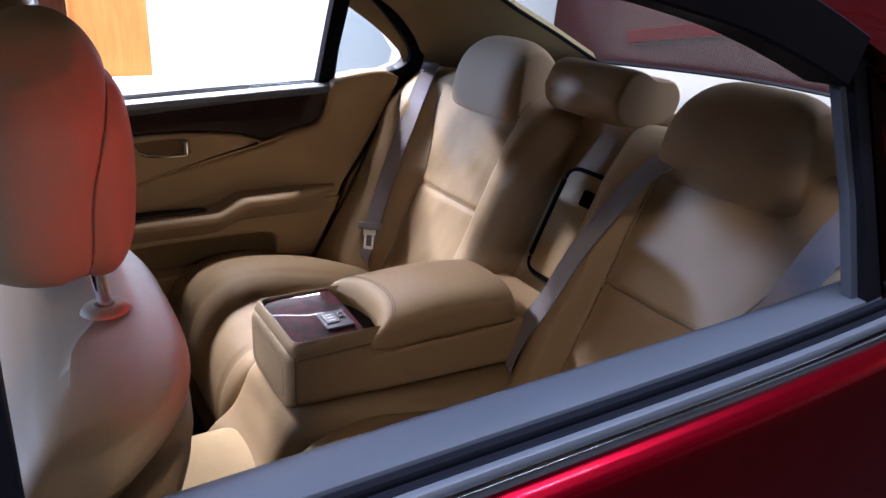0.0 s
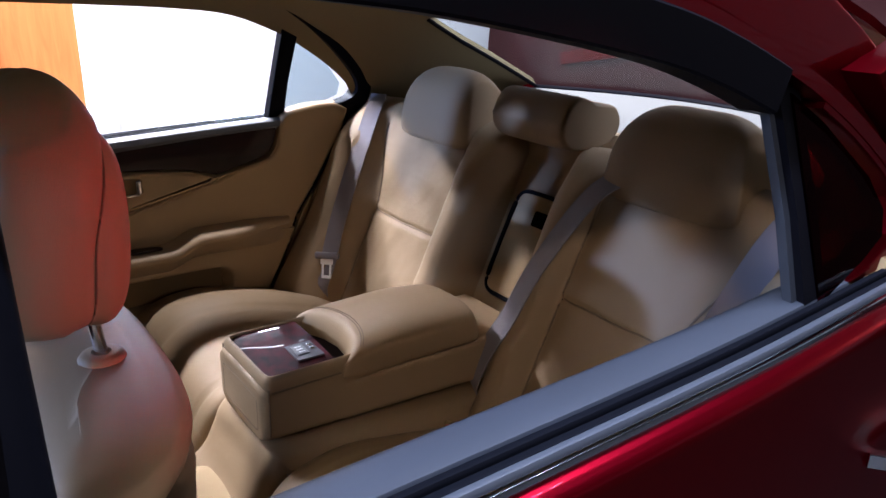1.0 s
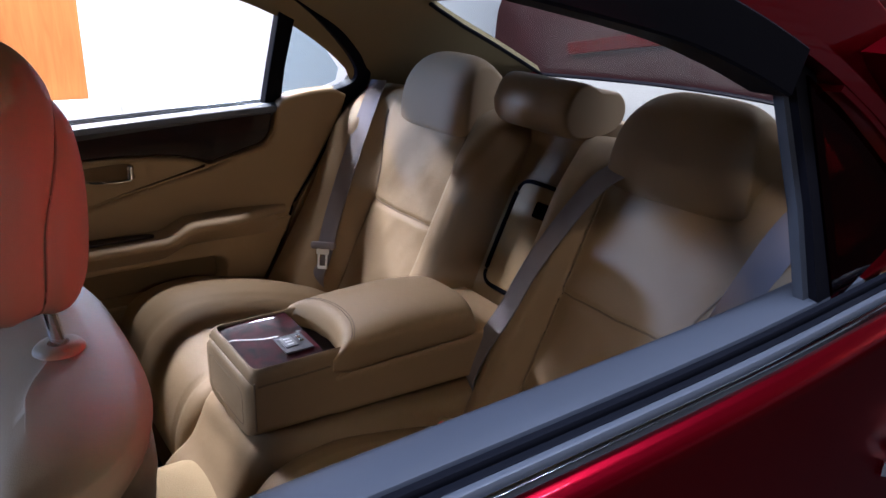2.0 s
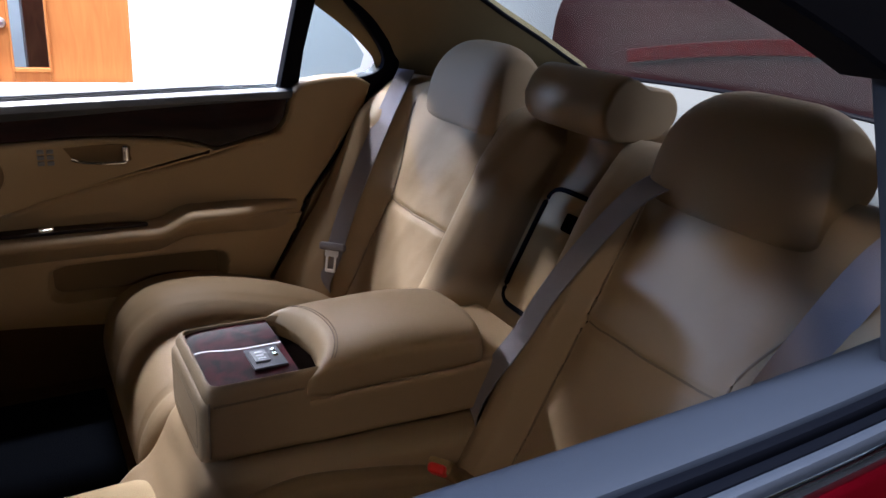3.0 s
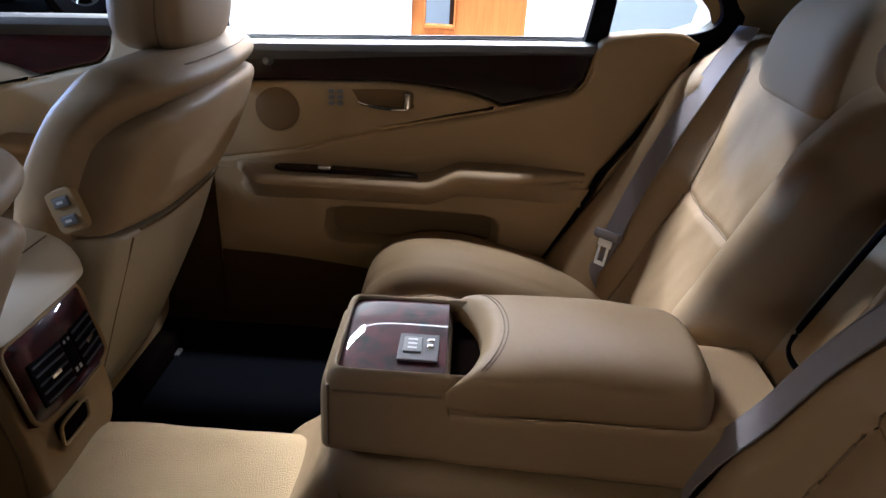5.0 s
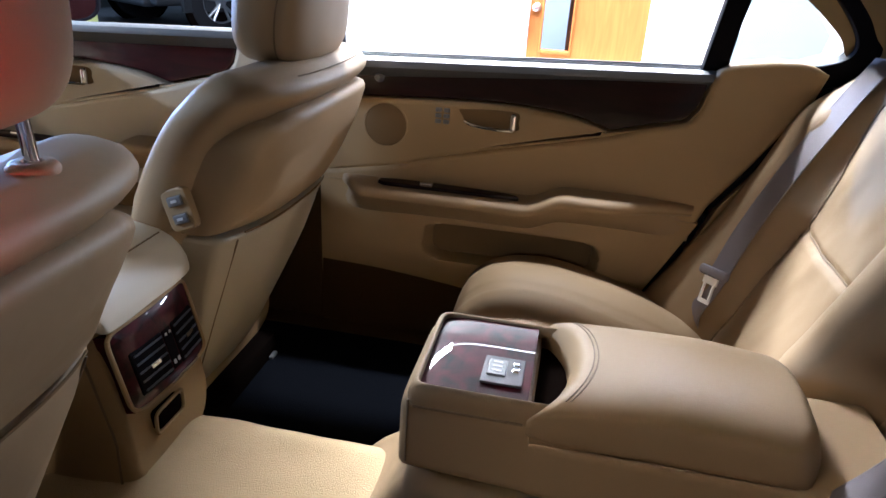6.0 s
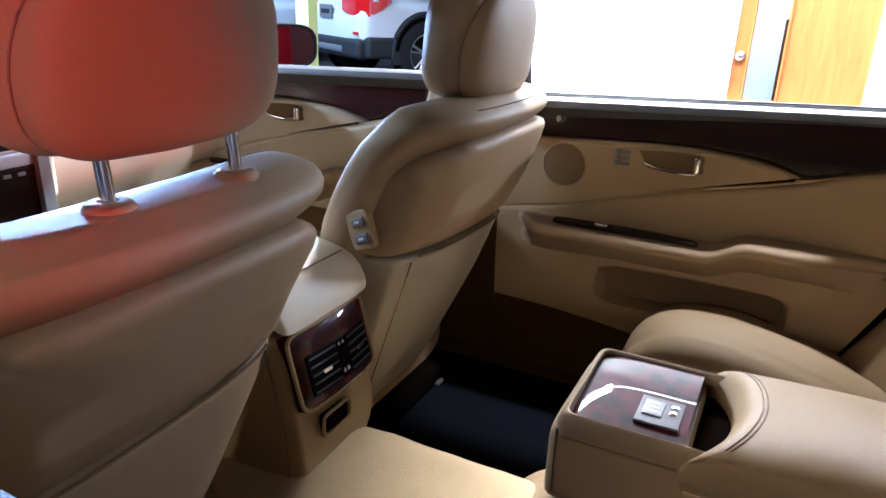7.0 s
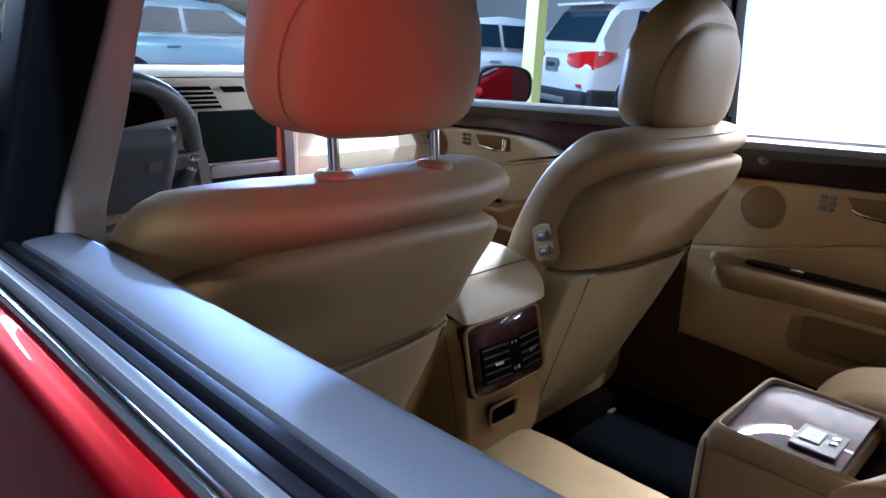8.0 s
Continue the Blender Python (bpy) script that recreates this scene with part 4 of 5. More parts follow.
bk = thing("belt_buckle", (0.53, -0.195, 0.50), "beige belt buckle with red release button on the seat", "belt buckle")
BF = in_frame((0.512, -0.204, 0.536), (0.55, -0.8, 0.05), (-0.62, -0.25, 0.7))
part("buckle_body", moved(rbox((0, -0.030, 0), (0.042, 0.075, 0.022), 0.006, 3), BF), TRIM, bk)
part("release_button", moved(rbox((0, 0.004, 0.008), (0.030, 0.028, 0.016), 0.006, 3), BF), RED, bk, "red release button")


# ---- front seats ----
def front_headrest(cx, cy, z0, z1, hw, hd, parent, label):
    """A bullet-shaped headrest: a front shell with a sewn-in rear cushion, parted by a groove."""
    cz, hh = (z0 + z1) / 2, (z1 - z0) / 2

    def at(v, ang, lift=0.0):
        """v runs from the bottom to the crown; ang round the upright axis, 0 to the rear."""
        up = -math.cos(v * math.pi)
        k = max(0.0, 1 - abs(up) ** (4.6 if up < 0 else 2.3)) ** (1 / (4.6 if up < 0 else 2.3))
        w = hw * k * (1 - 0.07 * up - 0.05 * up * up)
        ca, sa = math.cos(ang), math.sin(ang)
        d = (hd if ca > 0 else hd * 1.15) * k * (1 - 0.12 * max(0, up))
        x, y = d * math.copysign(abs(ca) ** 0.72, ca), w * math.copysign(abs(sa) ** 0.80, sa)
        e = (abs(sa) / 0.965) ** 3 + (max(0, up + 0.55) / 1.12) ** 3 if ca > 0 else 9
        groove = 0.0
        if ca > -0.2:
            r = e ** (1 / 3)
            groove = 0.0045 * (1 - sstep(0.8, 1.0, r)) - 0.0055 * math.exp(-(((r - 1.0) / 0.045) ** 2))
        n = Vector((x / max(hd, 1e-6), y / max(hw, 1e-6), up * 0.6))
        n = n.normalized() if n.length > 1e-6 else Z
        p = Vector((cx + x + 0.10 * hh * up * 0.6, cy + y, cz + hh * up)) + n * (groove + lift)
        return p + n * 0.0012 * noise.noise((ang * 1.5, up * 2.2, cy))

    rings = [[at(lerp(0.03, 0.985, j / 56), 2 * math.pi * i / 96) for i in range(96)] for j in range(57)]
    h = part("headrest", loft(rings), LEATHER, parent, label, 75)
    line = []
    for k in range(65):
        a = math.pi * k / 64
        sa = 0.965 * math.copysign(abs(math.cos(a)) ** (2 / 3), math.cos(a))
        up = -0.55 + 1.12 * math.sin(a) ** (2 / 3)
        line.append(at(math.acos(max(-1, min(1, -up))) / math.pi, math.asin(sa), 0.0008))
    drop = [at(math.acos(min(1, -up)) / math.pi, math.asin(0.965), 0.0008) for up in (-0.98, -0.92, -0.85, -0.75, -0.65)]
    drop2 = [at(math.acos(min(1, -up)) / math.pi, math.asin(-0.965), 0.0008) for up in (-0.65, -0.75, -0.85, -0.92, -0.98)]
    part("headrest_seam", tube(drop + line + drop2, 0.0011, 5), SEAM, h)
    return h


def front_seat(yc, dx, lift, low, wide, pocket_z, head, controls, label):
    t = thing("front_seat", (-0.4, yc, 0.28), label, "car seat", "front seats")

    def plane(z):
        """Rear of the seat back, leaning backwards."""
        return dx - 0.100 + 0.45 * (z + low - 0.763)

    WS = [(0.36, 0.185), (0.45, 0.205), (0.55, 0.228), (0.65, 0.248), (0.75, 0.265), (0.84, 0.272), (0.90, 0.272), (0.93, 0.271), (0.955, 0.265), (0.972, 0.252), (0.983, 0.230), (0.989, 0.19), (0.991, 0.14)]
    QR = [(0.36, 0.07), (0.80, 0.062), (0.89, 0.052), (0.922, 0.036), (0.940, 0.020), (0.953, 0.012), (0.963, 0.014), (0.972, 0.024), (0.981, 0.040), (0.988, 0.060), (0.991, 0.078)]
    QF = [(0.36, 0.20), (0.80, 0.205), (0.93, 0.180), (0.965, 0.165), (0.983, 0.145), (0.991, 0.11)]
    WS = [(z - low, w * wide) for z, w in WS]
    QR = [(z - low, q) for z, q in QR]
    QF = [(z - low, q) for z, q in QF]

    def slim(d, z):
        """The driver's seat tapers below its shoulder on the inner side."""
        return d * (1 - 0.20 * sstep(0.955, 0.82, z)) if d > 0 and not controls else d

    def soft(rows, z):
        return sum(table(rows, z + o) for o in (-0.008, 0, 0.008)) / 3

    def ring(z):
        w, q0, q1 = table(WS, z), soft(QR, z), table(QF, z)
        c = plane(z) - (q0 + q1) / 2
        out = []
        for v in superring((c, yc, z), Y, X, w, (q1 - q0) / 2, 3.0, 64):
            k = abs(v.y - yc) / w
            out.append(Vector((v.x - 0.035 * k**3 * sstep(0.6, 0.95, z), yc + slim(v.y - yc, z), v.z + 0.0015 * noise.noise((v.y * 9, v.z * 9, yc)))))
        return out

    zs = [lerp(0.36, 0.84, k / 10) - low for k in range(10)] + [z - low for z in (0.84, 0.86, 0.875, 0.89, 0.905, 0.92, 0.932, 0.943, 0.952, 0.96, 0.967, 0.973, 0.978, 0.982, 0.986, 0.989, 0.991)]
    back = part("backrest", loft([ring(z) for z in zs]), LEATHER, t, "beige leather seat back with a rolled edge", 75)
    flip = 1 if yc > 0 else -1

    def ptop(d):
        return pocket_z - low - 0.05 * d * flip

    def hwp(z):
        return table(WS, z) - 0.022

    def cushion_on(outline, zc, prof, bow):
        """A padded panel over the rear plane: rings stepping in from its outline."""
        rings = []
        hz = max(abs(z - zc) for _, z in outline)
        for off, q in prof:
            r = []
            for d, z in outline:
                kd, kz = 1 - off / 0.24, 1 - off / hz
                dd, zz = d * kd, zc + (z - zc) * kz
                side = abs(dd) / 0.25
                r.append((plane(zz) - q - bow * side**3.2 + 0.001 * noise.noise((dd * 12, zz * 12, 4)), yc + slim(dd, zz), zz))
            rings.append(r)
        return loft(rings)

    def outline(lo, hi, r_top, n=16):
        """Closed line in (across, height) with rounded upper corners."""
        right = [(hwp(lerp(lo(0.2), hi(0.2) - r_top, k / n)), lerp(lo(0.24), hi(0.24) - r_top, k / n)) for k in range(n)]
        cr = []
        for k in range(13):
            a = k / 12 * math.pi / 2
            z0 = hi(0.24) - r_top
            w = hwp(z0)
            cr.append((w - r_top * (1 - math.cos(a)), z0 + r_top * math.sin(a)))
        top = [(lerp(cr[-1][0], -cr[-1][0], k / 20), hi(lerp(cr[-1][0], -cr[-1][0], k / 20))) for k in range(1, 20)]
        half = right + cr
        left = [(-d, z + hi(-0.24) - hi(0.24) if z > lo(0.24) + 0.01 else z) for d, z in half[::-1]]
        left = [(d, max(z, lo(d))) for d, z in left]
        base = [(lerp(left[-1][0], right[0][0], k / 24), lo(lerp(left[-1][0], right[0][0], k / 24))) for k in range(1, 24)]
        return half + top + left + base

    PUFF = [(0.0, 0.085), (0.0, 0.034), (0.002, 0.020), (0.006, 0.010), (0.013, 0.003), (0.022, -0.001), (0.045, -0.005), (0.09, -0.009), (0.15, -0.011), (0.20, -0.011), (0.236, -0.011)]
    top_line = lambda d: 0.938 - low - 0.30 * d * d
    pan = outline(ptop, top_line, 0.055)
    part("back_panel", cushion_on(pan, 0.828 - low, [(o * 0.95, q) for o, q in PUFF[:7]] + [(0.07, -0.008), (0.085, -0.009)], 0.042), LEATHER, back, "smooth beige back panel", 75)
    bag = outline(lambda d: 0.34, lambda d: ptop(d) - 0.005, 0.012)
    # One leather on both seats; the passenger pocket is paled as if lit.
    pocket = part("seat_pocket", cushion_on(bag, 0.53, [(0.0, 0.085), (0.0, 0.024), (0.002, 0.010), (0.005, 0.003), (0.010, 0.0), (0.02, -0.002), (0.05, -0.006), (0.10, -0.012), (0.15, -0.014), (0.186, -0.014)], 0.042), CREAM if controls else LEATHER, back, "map pocket on the seat back, paled as if lit" if controls else "beige map pocket on the seat back", 75)
    for sgn in (-1, 1):
        pts = []
        for k in range(25):
            z = lerp(0.40, ptop(sgn * 0.2) - 0.012, k / 24)
            d = sgn * (hwp(z) - 0.036)
            pts.append((plane(z) + 0.0035 - 0.042 * (abs(d) / 0.25) ** 3.2, yc + slim(d, z), z))
        part("pocket_seam", tube(pts, 0.0016, 6), SEAM, pocket)
    part("pocket_gap", tube([(plane(ptop(d)) + 0.001 - 0.042 * (abs(d) / 0.25) ** 3.2, yc + slim(d, ptop(d)), ptop(d) - 0.002) for d in (lerp(-0.19, 0.19, k / 40) for k in range(41))], 0.0019, 6), BROWN, back)
    # stitched line along the rolled upper edge
    top = ring(0.978 - low)
    if controls:
        part("edge_seam", tube([p + Vector((0, 0, 0.0012)) for p in top if p.x > plane(0.978 - low) - 0.05 and abs(p.y - yc) < 0.17], 0.0011, 5), SEAM, back)
    front_headrest(dx - 0.118, yc + head[0], 0.994 + lift, 1.222 + max(0, lift) * 0.7, head[1], 0.066, t, "beige leather headrest")
    for dy, px in ((-0.074, -0.078 if controls else -0.086), (0.066, -0.078)):
        p = part("headrest_post", tube([(dx + px, yc + head[0] + dy, 0.95 - low), (dx + px - 0.012, yc + head[0] + dy, 1.03 + lift)], 0.0062, 12), CHROME, t, "chrome headrest post")
        if not controls:
            part("post_collar", loft([superring((dx + px - 0.005, yc + head[0] + dy, 0.987 - low + z), X, Y, r, r, 2, 28) for z, r in ((0, 0.0215), (0.005, 0.0215), (0.009, 0.0185), (0.0105, 0.0135), (0.0105, 0.009), (0.004, 0.007))]), LEATHER, p, "beige post collar")
    cush = []
    for x, hw, z1 in ((-0.80, 0.20, 0.46), (-0.78, 0.235, 0.50), (-0.72, 0.25, 0.525), (-0.5, 0.255, 0.52), (-0.38, 0.25, 0.50), (-0.31, 0.22, 0.48)):
        cush.append(superring((x, yc, (z1 + 0.33) / 2), Y, Z, hw, (z1 - 0.33) / 2, 4, 32))
    part("cushion", loft(cush), LEATHER, t, "beige leather seat cushion")
    part("seat_base", rbox((-0.48, yc, 0.30), (0.42, 0.36, 0.07), 0.02), GROOVE, t)
    if controls:
        z = 0.790
        y = yc - table(WS, z) - 0.0005
        cf = in_frame((plane(z) - 0.105, y, z), (0.92, 0.0, 0.36), (-0.36, 0.10, 0.92)) @ Matrix.Scale(0.88, 4)
        pl = part("switch_plate", moved(loft([superring((0, 0, z), X, Y, 0.025 * k, 0.037 * k, 5, 32) for z, k in ((-0.012, 1), (0.002, 1), (0.0035, 0.96), (0.004, 0.88))]), cf), TRIM, t, "beige seat switch plate")
        for k in (-1, 1):
            part("switch_recess", moved(rbox((0.001, k * 0.0155, 0.003), (0.031, 0.019, 0.003), 0.001), cf), SEAM, pl)
            part("seat_switch", moved(rbox((0.001, k * 0.0155, 0.0055), (0.028, 0.016, 0.006), 0.003), cf), BUTTON, pl, "grey seat switch")
            part("switch_mark", moved(rbox((0.001, k * 0.0155, 0.0088), (0.011, 0.0045, 0.001), 0), cf), ICON, pl)
    return t


front_seat(-0.388, -0.024, 0.026, 0.010, 0.95, 0.760, (0.020, 0.142), False, "beige leather driver seat with raised headrest on chrome posts")
front_seat(0.365, -0.028, -0.014, 0.0, 1.0, 0.726, (0.012, 0.146), True, "beige leather passenger seat with switches on its side")

# ---- centre console ----
con = thing("center_console", (-0.4, 0, 0.3), "beige centre console with cream lid and rear air vents in wood", "car console")
rings = []
for x, hw, z0, z1, e in ((-0.95, 0.10, 0.40, 0.66, 7), (-0.6, 0.112, 0.38, 0.685, 7), (-0.4, 0.114, 0.38, 0.69, 7), (-0.29, 0.112, 0.40, 0.69, 6), (-0.252, 0.109, 0.405, 0.688, 5.5), (-0.236, 0.106, 0.415, 0.684, 5), (-0.226, 0.101, 0.425, 0.678, 5), (-0.221, 0.094, 0.435, 0.67, 5)):
    rings.append([(v[0] + -0.26 * (max(v[2], 0.52) - 0.61) * sstep(-0.35, -0.24, x), v[1], v[2]) for v in superring((x, 0, (z0 + z1) / 2), Y, Z, hw, (z1 - z0) / 2, e, 48)])
body = part("console_body", loft(rings), TRIM, con, "beige padded console body", 60)
for s in (-1, 1):
    part("body_seam", tube([(-0.243 - 0.26 * (max(z, 0.52) - 0.61), s * 0.1075, z) for z in (lerp(0.45, 0.66, k / 10) for k in range(11))], 0.0018, 6), SEAM, body)
rings = []
for x, hw, z0, z1 in ((-0.56, 0.098, 0.69, 0.735), (-0.54, 0.106, 0.69, 0.757), (-0.4, 0.112, 0.69, 0.770), (-0.315, 0.113, 0.690, 0.770), (-0.285, 0.113, 0.690, 0.765), (-0.262, 0.113, 0.688, 0.760), (-0.244, 0.112, 0.685, 0.751), (-0.231, 0.111, 0.683, 0.738), (-0.222, 0.109, 0.682, 0.722), (-0.217, 0.105, 0.684, 0.708), (-0.215, 0.098, 0.688, 0.698)):
    rings.append(superring((x, 0, (z0 + z1) / 2), Y, Z, hw, (z1 - z0) / 2, 4.2, 48))
lid = part("console_lid", loft(rings), LID, con, "cream leather console lid, whitened as if lit", 60)
part("lid_seam", tube([(-0.250, lerp(-0.085, 0.085, k / 10), 0.7545) for k in range(11)], 0.0012, 6), SEAM, lid)
part("lid_gap", rbox((-0.40, 0, 0.6895), (0.36, 0.20, 0.004), 0.001), GROOVE, con)
VF = in_frame((-0.206, 0.0, 0.622), (0, 1, 0), (-0.26, 0, 0.966))
bow = lambda y: 0.012 * (1 - (y / 0.1) ** 2)


def vent_face(u, v, lift):
    """The wood panel bows outwards and has softened corners."""
    y, z = lerp(-0.093, 0.093, u), lerp(-0.058, 0.058, v)
    e = min(1, (abs(y) / 0.093) ** 8 + (abs(z) / 0.058) ** 8)
    return VF @ Vector((y, z, bow(y) - 0.006 * e + lift))


vent = part("vent_panel", sheet(24, 16, lambda u, v: vent_face(u, v, 0.0), lambda u, v: vent_face(u, v, -0.02)), BURL, con, "glossy red wood vent panel")
frame_line = [VF @ Vector((v.x, v.y, bow(v.x) - 0.006)) for v in superring((0, 0, 0), X, Y, 0.096, 0.061, 9, 60)]
part("vent_surround", tube(frame_line, 0.0035, 8, True), TRIM, con, "beige bead round the vent panel")


def on_vent(y, z, out, size, r=0.002):
    tilt = Matrix.Rotation(math.atan(2.4 * y), 4, "Y")
    return moved(rbox((0, 0, 0), size, r), VF @ Matrix.Translation((y, z, bow(y) + out)) @ tilt)


for s in (-1, 1):
    part("vent_recess", on_vent(s * 0.044, -0.010, -0.0036, (0.066, 0.066, 0.010), 0.004), BLACK, vent, "black air vent opening")
    for k in range(5):
        part("vent_slat", on_vent(s * 0.044, -0.036 + k * 0.013, 0.0008, (0.058, 0.003, 0.005), 0.001), STRIP, vent)
    part("vent_knob", on_vent(s * 0.044, -0.010, 0.0035, (0.020, 0.008, 0.007)), CHROME, vent, "chrome vent slider")
part("vent_control", on_vent(0, -0.010, -0.0025, (0.020, 0.062, 0.008)), BLACK, vent)
for dx in (-0.005, 0.005):
    part("vent_mark", on_vent(dx, -0.030, 0.002, (0.005, 0.006, 0.001), 0), ICON, vent)
    part("vent_mark", on_vent(dx, 0.014, 0.002, (0.004, 0.004, 0.001), 0), ICON, vent)
part("panel_clip", on_vent(0.012, -0.0545, -0.001, (0.075, 0.004, 0.004), 0.001), CHROME, vent, "chrome strip under the vents")
part("ashtray_slot", rbox((-0.206, -0.012, 0.512), (0.024, 0.062, 0.030), 0.006), GROOVE, con, "dark slot below the vents")
part("slot_frame", tube(superring((-0.1965, -0.012, 0.512), Y, Z, 0.036, 0.019, 6, 40), 0.003, 6, True), TRIM, con, "beige bead round the slot")

# ---- dashboard and wheel ----
dash = thing("dashboard", (-1.2, 0, 0.6), "cream dashboard with dark screen, air vents and silver trim", "dashboard")
rings = []
for y in [lerp(-0.72, 0.72, k / 36) for k in range(37)]:
    rings.append([(-1.75, y, 0.98), (-1.3, y, 1.022), (-1.14, y, 1.018), (-1.105, y, 1.0), (-1.095, y, 0.96), (-1.10, y, 0.925), (-1.16, y, 0.90), (-1.14, y, 0.83), (-1.10, y, 0.80), (-1.10, y, 0.70), (-1.2, y, 0.55), (-1.75, y, 0.55)])
part("dash_top", loft(rings), LID, dash, "cream upper dashboard")
part("console_panel", rbox((-1.13, 0.02, 0.83), (0.075, 0.36, 0.30), 0.012, 3), LID, dash, "cream centre stack")
part("screen", rbox((-1.098, 0.024, 0.868), (0.02, 0.212, 0.125), 0.006), SCREEN, dash, "dark navigation screen")
part("screen_frame", rbox((-1.094, 0.04, 0.786), (0.026, 0.20, 0.034), 0.008), PALESILVER, dash, "silver trim under the screen")
for line in ([(-1.09, -0.150, 0.965), (-1.088, -0.124, 0.92), (-1.084, -0.102, 0.87), (-1.078, -0.084, 0.80), (-1.07, -0.078, 0.70), (-1.07, -0.076, 0.64)], [(-1.09, 0.15, 0.925), (-1.086, 0.155, 0.87), (-1.08, 0.156, 0.80), (-1.07, 0.154, 0.64)]):
    part("silver_trim", sweep(curve(line, 5), flat_bar(0.014, 0.008), lambda i, d: Y), SILVER, dash, "silver column trim")
part("audio_panel", rbox((-1.098, 0.04, 0.705), (0.03, 0.22, 0.13), 0.006), DARKWOOD, dash, "dark wood audio panel")
for k in range(6):
    part("audio_button", rbox((-1.083, -0.05 + k * 0.032, 0.755), (0.006, 0.018, 0.008), 0.002), BUTTON, dash)
for y0, w, z0, z1, n in ((-0.135, 0.085, 0.936, 0.986, 4), (-0.02, 0.055, 0.972, 0.985, 0)):
    slant = 0.6 * (z1 - z0)
    ring = lambda x: [(x, y0, z1), (x, y0 + w, z1), (x, y0 + w + slant, z0), (x, y0 + slant, z0)]
    v = part("air_vent", loft([ring(-1.12), ring(-1.089)]), BLACK, dash, "black air vent")
    for k in range(n):
        t = (k + 0.9) / (n + 0.8)
        part("vent_slat", rbox((-1.087, y0 + w / 2 + slant * t, lerp(z1, z0, t)), (0.008, w - 0.004, 0.0032), 0.001), LID, v, "cream vent slat, whitened as if lit")
part("dash_line", tube([(-1.107, lerp(-0.7, 0.7, k / 20), 1.006) for k in range(21)], 0.0015, 6), SEAM, dash)
part("dash_edge", tube([(-1.60, lerp(-0.66, 0.66, k / 20), 1.002) for k in range(21)], 0.006, 6), BLACK, dash, "dark rear edge of the dashboard")
hood = loft([superring((-1.02 - 0.03 * k, -0.37, 0.915), Y, Z, 0.20 - 0.008 * k, 0.115 - 0.006 * k, 2.8, 36) for k in range(4)])
part("instrument_hood", hood, BURL, dash, "dark red instrument surround")
part("instrument_face", loft([superring((-1.018 + 0.002 * k, -0.37, 0.910), Y, Z, 0.175, 0.09, 2.8, 36) for k in range(2)]), GROOVE, dash)
wheel = thing("steering_wheel", (-0.85, -0.37, 0.85), "dark leather steering wheel with silver spokes", "steering wheel")
SW = in_frame((-0.85, -0.395, 0.874), (0, 1, 0), (0.42, 0, 0.9))
rim = [SW @ Vector((0.170 * math.cos(2 * math.pi * k / 48), 0.170 * math.sin(2 * math.pi * k / 48), 0)) for k in range(48)]
part("rim", tube(rim, 0.0175, 12, True), RIMGREY, wheel, "glossy blue-grey leather rim")
part("hub", moved(rbox((0, -0.022, 0.0), (0.27, 0.18, 0.055), 0.035, 4), SW), RIMGREY, wheel, "dark grey hub")
for s in (-1, 1):
    part("spoke", moved(rbox((s * 0.135, -0.01, -0.005), (0.09, 0.045, 0.025), 0.010, 3), SW), SILVER, wheel, "silver spoke")
    part("wheel_button", moved(rbox((s * 0.082, 0.005, 0.03), (0.03, 0.02, 0.008), 0.004), SW), BUTTON, wheel)
part("hub_emblem", moved(rbox((0, -0.005, 0.031), (0.03, 0.022, 0.004), 0.008), SW), CHROME, wheel)
part("stalk", tube([SW @ Vector((0.05, 0.03, -0.05)), SW @ Vector((0.16, 0.055, -0.045))], 0.008), PALESILVER, wheel, "silver wiper stalk")
# windscreen pillars and screen
for side in (-1, 1):
    part("windscreen_pillar", tube(curve([(-1.75, side * 0.70, 0.98), (-1.45, side * 0.65, 1.13), (-1.15, side * 0.58, 1.30), (-1.0, side * 0.55, 1.36)], 6), 0.035, 12), CREAM, car, "cream windscreen pillar")
screen = part("windscreen", sheet(16, 24, lambda u, v: (lerp(-1.75, -1.02, u) - 0.12 * math.sin(math.pi * v) * (1 - 0.6 * u), lerp(-1, 1, v) * lerp(0.70, 0.56, u), lerp(0.985, 1.355, u) + 0.02 * math.sin(math.pi * v) * u), lambda u, v: (lerp(-1.75, -1.02, u) - 0.12 * math.sin(math.pi * v) * (1 - 0.6 * u) - 0.004, lerp(-1, 1, v) * lerp(0.70, 0.56, u), lerp(0.985, 1.355, u) + 0.004 + 0.02 * math.sin(math.pi * v) * u)), GLASS, car, "clear windscreen")
screen.visible_shadow = False


def lid(x0, x1, rise, off, bow=0.0):
    """Curved panel between the two side skins."""
    def at(u, v):
        x = lerp(x0, x1, u)
        e = flank((x + 2.6) / 4.5, 0, 1, 0)
        b = math.sin(math.pi * v)
        return (x - bow * b * (1 - u), lerp(-1, 1, v) * (e[1] - 0.004), e[2] - 0.004 + lerp(rise[0], rise[1], u) * b**0.6 + off)
    return at


part("bonnet", sheet(24, 24, lid(-2.6, -1.70, (0.03, 0.075), 0), lid(-2.6, -1.70, (0.03, 0.075), -0.015)), PAINT, car, "glossy dark red bonnet")
part("boot_lid", sheet(16, 24, lid(1.40, 1.9, (0.055, 0.03), 0, -0.14), lid(1.40, 1.9, (0.055, 0.03), -0.015, -0.14)), PAINT, car, "glossy dark red boot lid")
